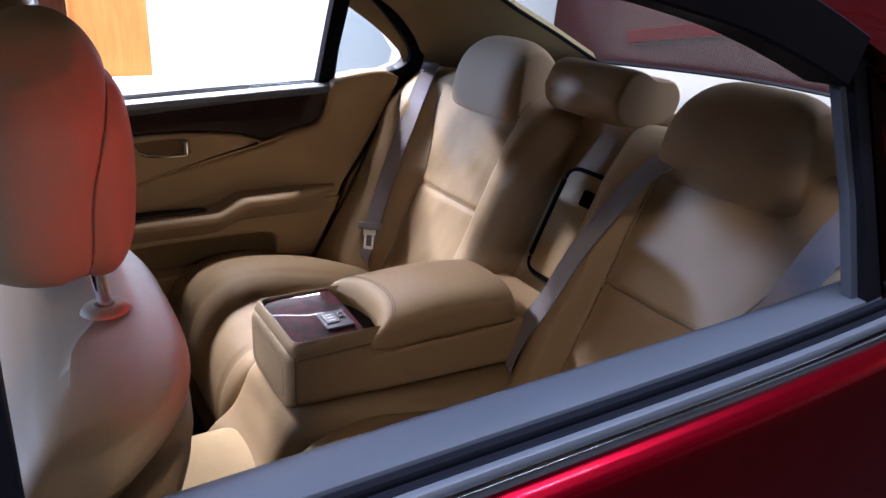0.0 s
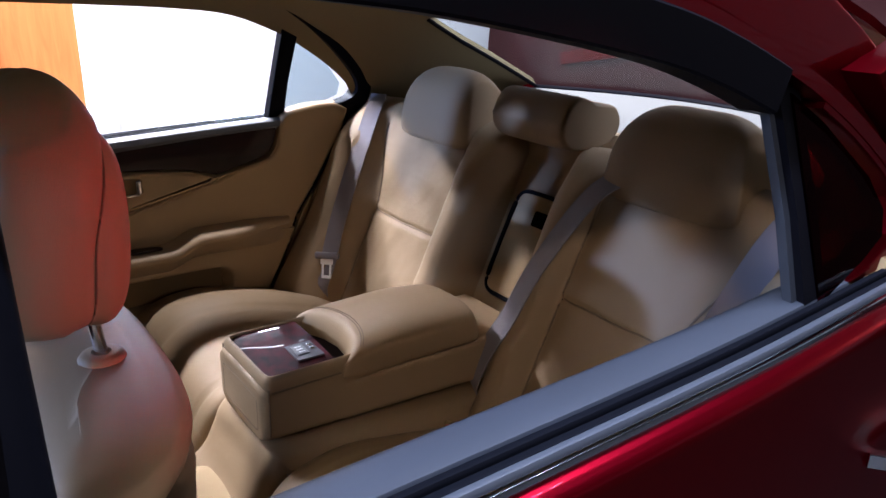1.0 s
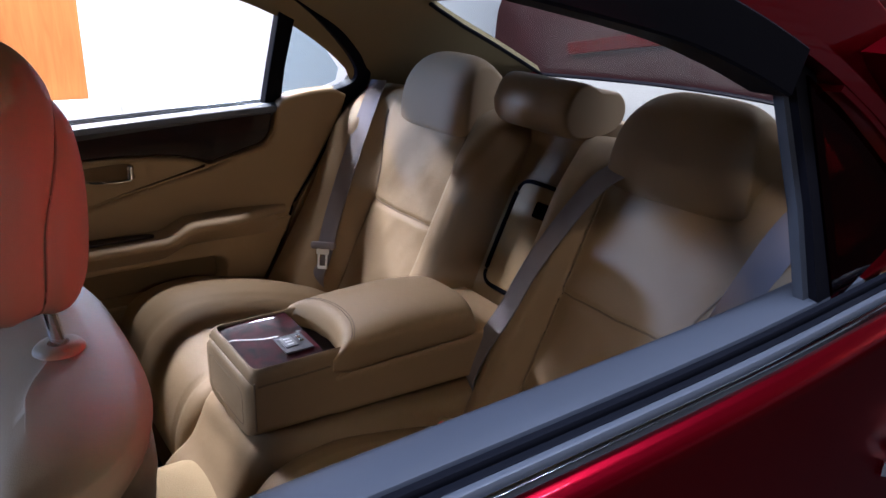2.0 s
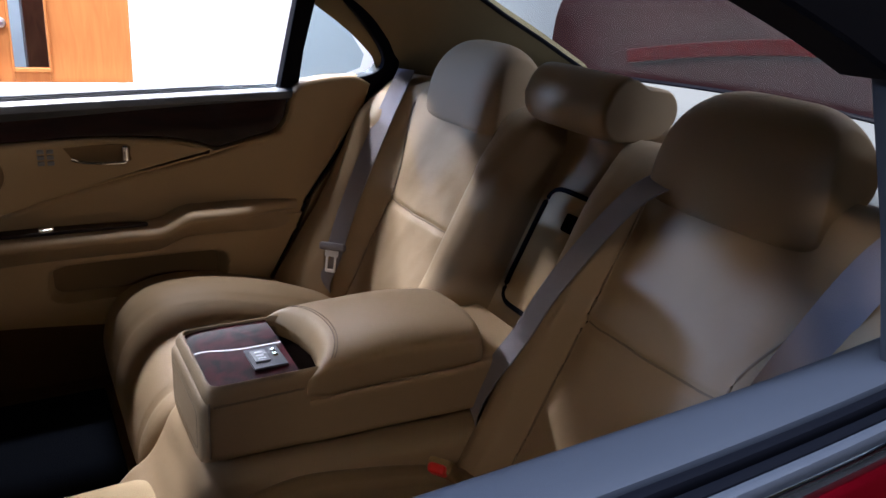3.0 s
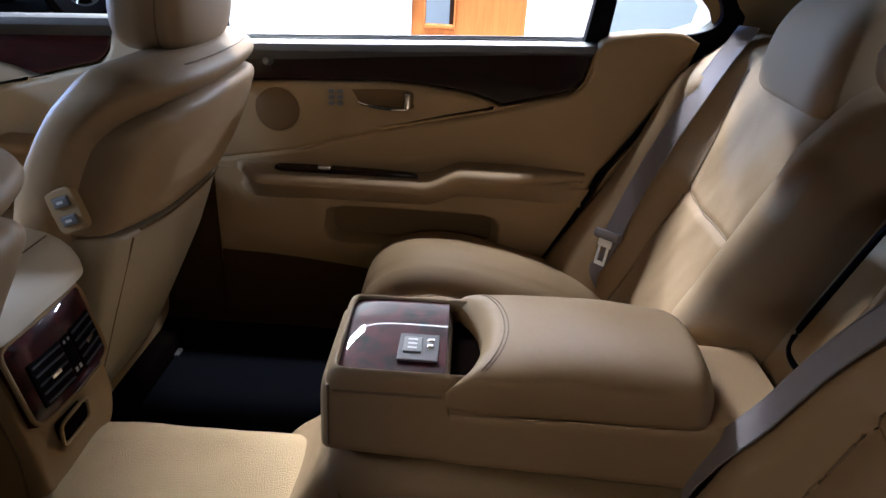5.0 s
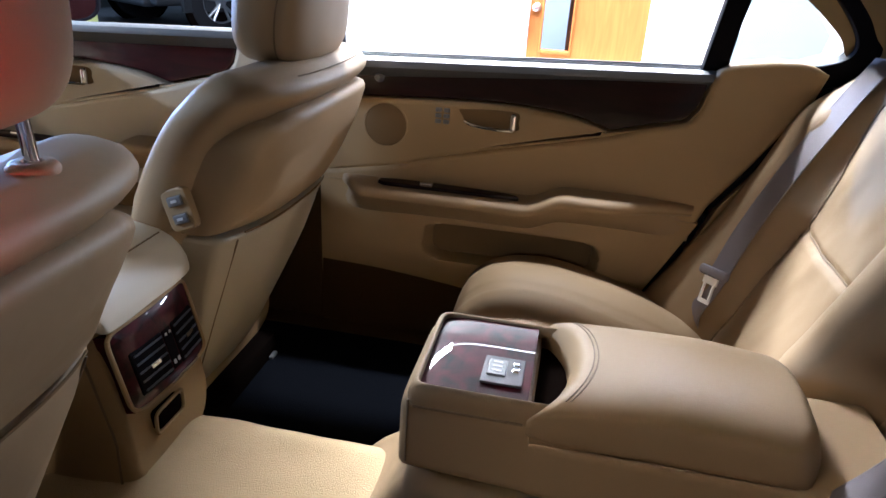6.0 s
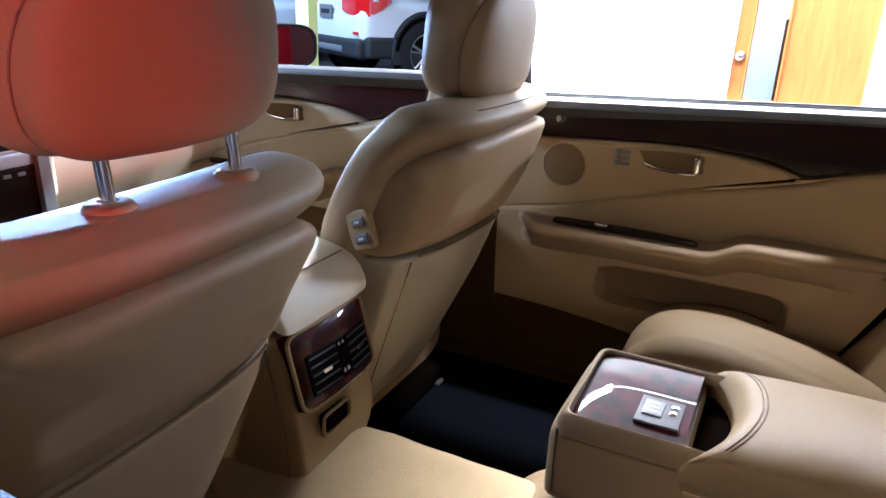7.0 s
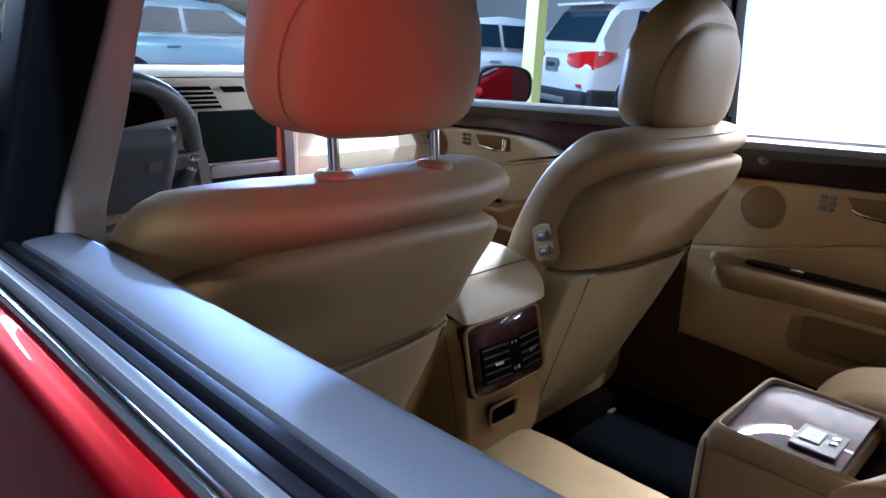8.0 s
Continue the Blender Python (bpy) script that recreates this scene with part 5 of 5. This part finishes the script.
for nm, u0, d in (("front_bumper", 0, -1), ("rear_bumper", 1, 1)):
    e = flank(u0, 0, 1, 0)
    face = lambda u, v, o: (e[0] + d * (0.16 * math.sin(math.pi * min(0.999, u * 0.6 + 0.02)) * (0.4 + 0.6 * math.sin(math.pi * v)) - o), lerp(-1, 1, v) * (e[1] + 0.02 * math.sin(math.pi * u)), lerp(e[2] - 0.004 + 0.03 * math.sin(math.pi * v) ** 0.6, 0.24, u))
    part(nm, sheet(20, 24, lambda u, v: face(u, v, 0), lambda u, v: face(u, v, 0.02)), PAINT, car, "dark red bumper")
for x in (-1.85, 1.45):
    for side in (-1, 1):
        part("wheel", tube([(x + 0.26 * math.cos(2 * math.pi * k / 32), side * 0.70, 0.33 + 0.26 * math.sin(2 * math.pi * k / 32)) for k in range(32)], 0.07, 10, True), BLACK, car, "black tyre")
mirror = thing("wing_mirror", (-1.05, 0.95, 0.92), "red wing mirror with dark housing and glass", "wing mirror")
GAZE, ACROSS = Vector((0.88, -0.475, 0)), Vector((0.475, 0.88, 0))
part("mirror_housing", loft([superring(Vector((-1.055, 0.985, 0.975)) + GAZE * d, ACROSS, Z, 0.098 * s, 0.066 * s, 3, 32) for d, s in ((-0.12, 0.5), (-0.09, 0.85), (-0.05, 0.97), (-0.02, 1.0), (0, 1.0), (0.004, 0.97), (0.004, 0.91), (-0.006, 0.89))]), BLACK, mirror, "black mirror housing")
part("mirror_glass", loft([superring(Vector((-1.055, 0.985, 0.975)) + GAZE * d, ACROSS, Z, 0.088, 0.0585, 3, 32) for d in (-0.008, -0.002)]), MIRROR, mirror, "mirror glass")
part("mirror_foot", rbox((-1.11, 0.85, 0.955), (0.06, 0.12, 0.035), 0.012), PAINT, mirror)

# ---- the garage ----
WALLP = material("white_wall_paint", (0.80, 0.80, 0.79), 0.8, bump=0.25, scale=60, vary=0.03)
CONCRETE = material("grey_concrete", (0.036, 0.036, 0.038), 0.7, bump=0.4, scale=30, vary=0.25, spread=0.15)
SHUTTER = material("pale_shutter", (0.62, 0.62, 0.60), 0.6, bump=0.1, scale=40, vary=0.06)
DOORWOOD = wood_material("orange_door_wood", (0.46, 0.160, 0.042), (0.53, 0.20, 0.054), 0.15, (7, 7, 0.7))
WHITEPAINT = material("white_car_paint", (0.66, 0.69, 0.73), 0.28, coat=1.0, vary=0.03)
BLUEPAINT = material("silver_blue_paint", (0.38, 0.48, 0.55), 0.28, metal=0.3, coat=1.0, vary=0.04)
CARGLASS = material("dark_car_glass", (0.015, 0.03, 0.045), 0.08, coat=0.6, vary=0.1)
TAIL = material("red_tail_light", (0.55, 0.01, 0.012), 0.15, coat=1.0, vary=0.2)
TYRE = material("tyre_rubber", (0.02, 0.02, 0.022), 0.8, bump=0.3, scale=60)
ALLOY = material("alloy_wheel", (0.55, 0.56, 0.58), 0.3, metal=0.9)
# Mottled, greyed red stands in for reflections smeared over the paint.
REDCAR = material("mottled_red_paint", (0.016, 0.005, 0.005), 0.45, vary=0.6, big=2.2, gloss=0.04)
REDTRIM = material("dark_red_trim", (0.025, 0.0002, 0.0006), 0.6, gloss=0.0)
YELLOW = material("pale_yellow_paint", (0.74, 0.80, 0.30), 0.5, vary=0.08)
PLASTIC = material("dark_grey_plastic", (0.022, 0.024, 0.028), 0.6, vary=0.15)

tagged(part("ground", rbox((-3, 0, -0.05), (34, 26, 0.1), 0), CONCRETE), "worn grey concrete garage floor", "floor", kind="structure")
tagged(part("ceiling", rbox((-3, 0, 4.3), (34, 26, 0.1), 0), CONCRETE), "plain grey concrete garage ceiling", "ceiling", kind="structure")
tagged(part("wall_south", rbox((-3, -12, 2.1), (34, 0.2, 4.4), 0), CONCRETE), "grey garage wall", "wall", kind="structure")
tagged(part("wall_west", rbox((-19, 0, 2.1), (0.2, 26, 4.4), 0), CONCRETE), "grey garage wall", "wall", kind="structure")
WY = 3.55
# office wall with its doorway
DX0, DX1, DH = -0.015, 0.655, 1.95
wall = thing("wall_north", (0, WY, 0), "white painted office wall with a doorway", "wall", kind="structure")
part("wall_panel", rbox((DX0 - 0.65, WY + 0.1, 2.15), (1.3, 0.2, 4.3), 0.004), WALLP, wall)
part("wall_panel", rbox((DX1 + 2.65, WY + 0.1, 2.15), (5.3, 0.2, 4.3), 0.004), WALLP, wall)
part("wall_panel", rbox(((DX0 + DX1) / 2, WY + 0.1, (4.3 + DH) / 2), (DX1 - DX0, 0.2, 4.3 - DH), 0), WALLP, wall)
part("low_wall", rbox(((DX0 + DX1) / 2, WY - 0.03, 0.28), (DX1 - DX0 + 0.3, 0.06, 0.56), 0.004), WALLP, wall, "low white wall before the door")
tagged(part("wall_far", rbox((-9, 12.5, 2.1), (24, 0.2, 4.4), 0), WALLP), "pale far garage wall", "wall", kind="structure")
odoor = thing("door_1", (0.3, WY, 0), "orange wooden office door with a narrow window and steel knob", "door", kind="structure")
GX0, GX1, GZ0, GZ1 = 0.065, 0.232, 0.63, 1.72
for x0, x1, z0, z1 in ((DX0, GX0, 0.0, DH), (GX1, DX1, 0.0, DH), (GX0, GX1, 0.0, GZ0), (GX0, GX1, GZ1, DH)):
    part("door_leaf", rbox(((x0 + x1) / 2, WY + 0.06, (z0 + z1) / 2), (x1 - x0, 0.05, z1 - z0), 0.003), DOORWOOD, odoor)
for x0, x1, z0, z1 in ((GX0 - 0.012, GX0, GZ0 - 0.02, GZ1 + 0.02), (GX1, GX1 + 0.012, GZ0 - 0.02, GZ1 + 0.02), (GX0, GX1, GZ0 - 0.02, GZ0), (GX0, GX1, GZ1, GZ1 + 0.02)):
    part("glazing_bead", rbox(((x0 + x1) / 2, WY + 0.028, (z0 + z1) / 2), (x1 - x0, 0.02, z1 - z0), 0.004), DOORWOOD, odoor)
g = part("door_pane", rbox(((GX0 + GX1) / 2, WY + 0.06, (GZ0 + GZ1) / 2), (GX1 - GX0, 0.006, GZ1 - GZ0), 0), GLASS, odoor, "narrow door window")
g.visible_shadow = False
part("door_knob", loft([superring((0.022, WY + 0.03 - k * 0.009, 0.865), X, Z, r, r, 2, 20) for k, r in enumerate((0.026, 0.025, 0.011, 0.011, 0.020, 0.024, 0.021, 0.010))]), STEEL, odoor, "round steel knob")
room = thing("wall_office", (0.3, WY + 3, 0), "white office room behind the door", "wall", kind="structure")
part("office_wall", rbox((0.3, WY + 3, 1.4), (6, 0.1, 2.8), 0), WALLP, room)
cab = thing("cabinet", (0.45, WY + 1.6, 0), "dark brown wooden cabinet in the office", "cabinet")
part("cabinet_body", rbox((0.42, WY + 1.6, 0.52), (0.50, 0.5, 1.04), 0.01), wood_material("brown_cabinet_wood", (0.07, 0.025, 0.012), (0.13, 0.05, 0.022), 0.2, (3, 3, 1)), cab)
chair = thing("office_chair", (-0.35, WY + 2.0, 0), "blue office chair back", "chair")
part("chair_back", rbox((-0.36, WY + 2.0, 0.55), (0.46, 0.07, 0.5), 0.03, 3), material("blue_cloth", (0.05, 0.10, 0.32), 0.9, bump=0.4, scale=300), chair)
part("chair_post", rbox((-0.33, WY + 2.03, 0.3), (0.05, 0.03, 0.6), 0.008), BLACK, chair)
area_lamp("office_lamp", (0.2, WY + 1.2, 2.7), (0.2, WY + 1.6, 0), 1.2, 0.6, 60, (1, 0.97, 0.92))

# roller shutter behind the car
sh = thing("wall_east", (6.0, 0, 0), "pale ribbed roller shutter closing the garage", "roller shutter", kind="structure")
for k in range(44):
    part("slat", rbox((6.0, 0, 0.05 + k * 0.10), (0.03, 25, 0.088), 0.012, 1), SHUTTER, sh)
part("shutter_back", rbox((6.05, 0, 2.15), (0.03, 25, 4.4), 0), SHUTTER, sh)

# red car parked behind
rc = thing("parked_red_car", (3.6, 0.9, 0), "glossy red car parked across behind the sedan", "car")


def red_side(u, v, off):
    y, t = lerp(2.86, -2.2, u), v
    z = lerp(0.25, 1.75, t)
    x = 3.02 + 0.16 * (2 * t - 0.9) ** 2 + 0.20 * sstep(0.55, 1.0, t) + 0.12 * (1 - sstep(0, 0.16, u)) + off
    return (x, y, z)


part("car_side", sheet(110, 70, lambda u, v: red_side(u, v, 0), lambda u, v: red_side(u, v, 0.25)), REDCAR, rc, "red body side, mottled for reflections")
arc = [(3.0 + 0.02 * (k / 30), lerp(2.0, 0.6, k / 30), 0.955 + 0.17 * math.sin(k / 30 * math.pi / 2)) for k in range(31)]
part("body_moulding", sweep(arc, flat_bar(0.036, 0.02), lambda i, d: Z), REDTRIM, rc, "dark red curved moulding")
for y in (1.9, -1.3):
    w = part("wheel", tube([(3.05, y + 0.28 * math.cos(2 * math.pi * k / 32), 0.32 + 0.28 * math.sin(2 * math.pi * k / 32)) for k in range(32)], 0.06, 10, True), TYRE, rc)

part("car_roof", rbox((4.25, 0.33, 1.0), (1.7, 5.0, 1.5), 0.12, 5), REDCAR, rc, "red body and roof, mottled for reflections")
for y in (1.9, -1.3):
    part("wheel", tube([(4.9, y + 0.28 * math.cos(2 * math.pi * k / 32), 0.34 + 0.28 * math.sin(2 * math.pi * k / 32)) for k in range(32)], 0.06, 10, True), TYRE, rc)

# yellow post
post = thing("garage_post", (-4.6, 4.9, 0), "pale yellow painted steel garage post", "post")
part("column", rbox((-4.55, 5.75, 2.1), (0.17, 0.17, 4.2), 0.01), YELLOW, post)
part("base_plate", rbox((-4.55, 5.75, 0.01), (0.3, 0.3, 0.02), 0.004), PLASTIC, post)


# ---- parked cars outside ----
def wheel_parts(parent, c, axis, r=0.36, w=0.22):
    a = Vector(axis).normalized()
    s = Vector((-a.y, a.x, 0))
    c = Vector(c)
    prof = [(-w / 2, r * 0.64), (-w / 2, r * 0.9), (-w * 0.38, r), (w * 0.38, r), (w / 2, r * 0.9), (w / 2, r * 0.64)]
    rings = []
    for k in range(41):
        t = 2 * math.pi * k / 40
        rings.append([c + a * x + (s * math.cos(t) + Z * math.sin(t)) * q for x, q in prof])
    tyre = part("tyre", loft(rings, caps=False, closed=True), TYRE, parent, "black tyre")
    for face in (1,):
        rim = [c + a * (w * 0.42) + (s * math.cos(2 * math.pi * k / 40) + Z * math.sin(2 * math.pi * k / 40)) * r * 0.63 for k in range(40)]
        part("rim", tube(rim, 0.016, 8, True), ALLOY, tyre, "alloy rim")
        for k in range(5):
            t = 2 * math.pi * k / 5 + 0.3
            d = s * math.cos(t) + Z * math.sin(t)
            for da in (-0.16, 0.16):
                e = s * math.cos(t + da) + Z * math.sin(t + da)
                part("spoke", tube([c + a * w * 0.46 + d * r * 0.08, c + a * w * 0.44 + e * r * 0.62], 0.017, 6), ALLOY, tyre)
        part("hub_cap", loft([[c + a * (w * (0.40 + 0.05 * j)) + (s * math.cos(2 * math.pi * k / 20) + Z * math.sin(2 * math.pi * k / 20)) * r * (0.2 - 0.05 * j) for k in range(20)] for j in range(3)]), ALLOY, tyre)
        part("wheel_well", loft([[c - a * w * (0.05 + 0.3 * j) + (s * math.cos(2 * math.pi * k / 30) + Z * math.sin(2 * math.pi * k / 30)) * r * 0.62 for k in range(30)] for j in range(2)]), GROOVE, tyre)


def suv(M, label):
    """Local frame: x forward along the car, y to its left, z up; the rear bumper stands at x = 0."""
    t = thing("parked_suv", M.translation, label, "car")
    L, W = 4.5, 0.90
    rings = []
    side = [(0.00, 0.55, 0.80, 0.62), (0.06, 0.42, 0.95, 0.80), (0.14, 0.36, 1.02, 0.88), (0.5, 0.32, 1.05, 0.905), (1.5, 0.30, 1.04, 0.91), (3.0, 0.30, 1.00, 0.91), (3.6, 0.32, 0.96, 0.90), (4.2, 0.40, 0.84, 0.84), (4.5, 0.5, 0.72, 0.68)]
    for x, z0, z1, hw in side:
        rings.append([M @ v for v in superring((x, 0, (z0 + z1) / 2), Y, Z, hw, (z1 - z0) / 2, 4.5, 44)])
    body = part("body", loft(rings), WHITEPAINT, t, "white painted body", 50)
    rings = []
    for x, z1, hw in ((0.16, 1.02, 0.80), (0.24, 1.20, 0.78), (0.40, 1.48, 0.70), (0.52, 1.60, 0.66), (0.9, 1.66, 0.66), (1.8, 1.67, 0.66), (2.4, 1.60, 0.66), (2.9, 1.30, 0.72), (3.2, 1.03, 0.76)):
        rings.append([M @ Vector((x, s * w, z)) for s, w, z in ((-1, hw + 0.12, 0.98), (-1, hw + 0.10, min(1.05, z1)), (-1, hw + 0.02, lerp(1.0, z1, 0.85)), (-1, hw - 0.08, z1), (1, hw - 0.08, z1), (1, hw + 0.02, lerp(1.0, z1, 0.85)), (1, hw + 0.10, min(1.05, z1)), (1, hw + 0.12, 0.98))])
    part("cabin", loft(rings), WHITEPAINT, t, "white roof and pillars", 30)
    part("rear_window", ([M @ Vector(v) for v in [(0.205, -0.68, 1.14), (0.205, 0.68, 1.14), (0.405, 0.60, 1.50), (0.405, -0.60, 1.50), (0.183, -0.68, 1.14), (0.183, 0.68, 1.14), (0.435, 0.60, 1.50), (0.435, -0.60, 1.50)]], [(0, 1, 2, 3), (7, 6, 5, 4), (0, 4, 5, 1), (1, 5, 6, 2), (2, 6, 7, 3), (3, 7, 4, 0)]), CARGLASS, t, "dark rear window")
    for s in (-1, 1):
        for x0, x1, a, b in ((0.66, 1.18, 0.10, 0.0), (1.26, 2.0, 0, 0), (2.06, 2.78, 0, 0.42)):
            pts = [(x0, s * 0.795, 1.09), (x1, s * 0.795, 1.09), (x1 - b, s * 0.685, 1.52), (x0 + a, s * 0.685, 1.52)]
            v = [Vector(p) for p in pts] + [Vector(p) - Vector((0, s * 0.03, 0)) for p in pts]
            part("side_window", ([M @ p for p in v], [(0, 1, 2, 3), (7, 6, 5, 4), (0, 4, 5, 1), (1, 5, 6, 2), (2, 6, 7, 3), (3, 7, 4, 0)]), CARGLASS, t, "dark side window")
        tl = []
        for x, z0, z1, y in ((-0.005, 0.87, 0.98, 0.42), (0.02, 0.83, 1.00, 0.58), (0.06, 0.80, 1.02, 0.72), (0.13, 0.81, 1.03, 0.85), (0.26, 0.88, 1.03, 0.905), (0.36, 0.96, 1.02, 0.91)):
            tl.append([M @ Vector((x - 0.012, s * (y + 0.012), z0)), M @ Vector((x - 0.012, s * (y + 0.012), z1)), M @ Vector((x + 0.06, s * (y - 0.05), z1)), M @ Vector((x + 0.06, s * (y - 0.05), z0))])
        part("tail_light", loft(tl), TAIL, t, "red tail light")
        part("reflector", moved(rbox((0.025, s * 0.66, 0.62), (0.03, 0.18, 0.035), 0.008), M), TAIL, t, "red reflector")
        part("bumper_corner", moved(rbox((0.27, s * 0.845, 0.46), (0.40, 0.16, 0.25), 0.05, 3), M), PLASTIC, t, "dark grey bumper corner")
        part("sill_cladding", moved(rbox((2.2, s * 0.90, 0.34), (3.6, 0.06, 0.16), 0.02), M), PLASTIC, t, "dark grey cladding")
        for x in (0.88, 3.62):
            arch = [M @ Vector((x + 0.47 * math.cos(a), s * 0.905, 0.38 + 0.47 * math.sin(a))) for a in (lerp(-0.1, math.pi + 0.1, k / 24) for k in range(25))]
            part("wheel_arch", tube(arch, 0.035, 8), PLASTIC, t, "dark grey wheel arch")
            part("arch_shadow", loft([[M @ Vector((x + 0.45 * math.cos(2 * math.pi * k / 30), s * (0.86 + 0.052 * j), 0.38 + 0.45 * math.sin(2 * math.pi * k / 30))) for k in range(30)] for j in range(2)]), GROOVE, t)
            wheel_parts(t, M @ Vector((x, s * 0.84, 0.38)), M.to_3x3() @ Vector((0, s, 0)), 0.385)
    part("bumper", moved(rbox((0.08, 0, 0.44), (0.22, 1.66, 0.24), 0.06, 3), M), PLASTIC, t, "dark grey rear bumper")
    part("skid_plate", moved(rbox((-0.02, 0, 0.42), (0.05, 0.9, 0.08), 0.02), M), SILVER, t, "silver skid plate")
    part("number_plate", moved(rbox((-0.012, 0, 0.84), (0.02, 0.34, 0.16), 0.006), M), BUTTON, t, "grey number plate")
    part("plate_bar", moved(rbox((-0.025, 0, 0.84), (0.006, 0.22, 0.05), 0), M), PLASTIC, t)
    part("tail_spoiler", moved(rbox((0.40, 0, 1.585), (0.22, 1.22, 0.035), 0.012), M), WHITEPAINT, t)
    return t


def at_yaw(x, y, yaw):
    return Matrix.Translation((x, y, 0)) @ Matrix.Rotation(radians(yaw), 4, "Z")


suv(at_yaw(-5.1, 6.90, 61.5), "white sport utility car parked with red tail lights")


def sedan(M, paint, label):
    t = thing("parked_sedan", M.translation, label, "car")
    rings = []
    for x, z0, z1, hw in ((0.0, 0.5, 0.80, 0.6), (0.1, 0.36, 0.90, 0.80), (0.6, 0.30, 0.95, 0.88), (2.0, 0.28, 0.95, 0.90), (3.4, 0.30, 0.92, 0.89), (4.2, 0.34, 0.82, 0.82), (4.6, 0.45, 0.68, 0.6)):
        rings.append([M @ v for v in superring((x, 0, (z0 + z1) / 2), Y, Z, hw, (z1 - z0) / 2, 4.5, 44)])
    part("body", loft(rings), paint, t, "", 50)
    rings = []
    for x, z1, hw in ((0.55, 0.95, 0.70), (0.9, 1.15, 0.66), (1.35, 1.38, 0.60), (1.9, 1.44, 0.60), (2.5, 1.40, 0.60), (3.0, 1.20, 0.66), (3.45, 0.95, 0.72)):
        rings.append([M @ Vector((x, s * w, z)) for s, w, z in ((-1, hw + 0.12, 0.90), (-1, hw + 0.02, lerp(0.95, z1, 0.8)), (-1, hw - 0.08, z1), (1, hw - 0.08, z1), (1, hw + 0.02, lerp(0.95, z1, 0.8)), (1, hw + 0.12, 0.90))])
    part("cabin", loft(rings), paint, t, "", 30)
    for s in (-1, 1):
        for x0, x1, a, b in ((0.95, 1.75, 0.36, 0.0), (1.83, 2.95, 0, 0.5)):
            pts = [(x0, s * 0.765, 0.99), (x1, s * 0.765, 0.99), (x1 - b, s * 0.655, 1.31), (x0 + a, s * 0.655, 1.31)]
            v = [Vector(p) for p in pts] + [Vector(p) - Vector((0, s * 0.03, 0)) for p in pts]
            part("side_window", ([M @ p for p in v], [(0, 1, 2, 3), (7, 6, 5, 4), (0, 4, 5, 1), (1, 5, 6, 2), (2, 6, 7, 3), (3, 7, 4, 0)]), CARGLASS, t, "dark side window")
        part("door_handle", moved(rbox((1.55, s * 0.905, 0.80), (0.2, 0.03, 0.03), 0.01), M), paint, t)
        for x in (0.9, 3.65):
            wheel_parts(t, M @ Vector((x, s * 0.83, 0.33)), M.to_3x3() @ Vector((0, s, 0)), 0.33)
    part("tail_light", moved(rbox((0.03, 0.6, 0.78), (0.08, 0.3, 0.12), 0.02), M), TAIL, t)
    part("tail_light", moved(rbox((0.03, -0.6, 0.78), (0.08, 0.3, 0.12), 0.02), M), TAIL, t)
    return t


sedan(at_yaw(-10.4, 2.45, 90), BLUEPAINT, "pale blue silver sedan parked across in front")
sedan(at_yaw(-7.9, 6.3, 75), WHITEPAINT, "silver sedan parked beside the white car")
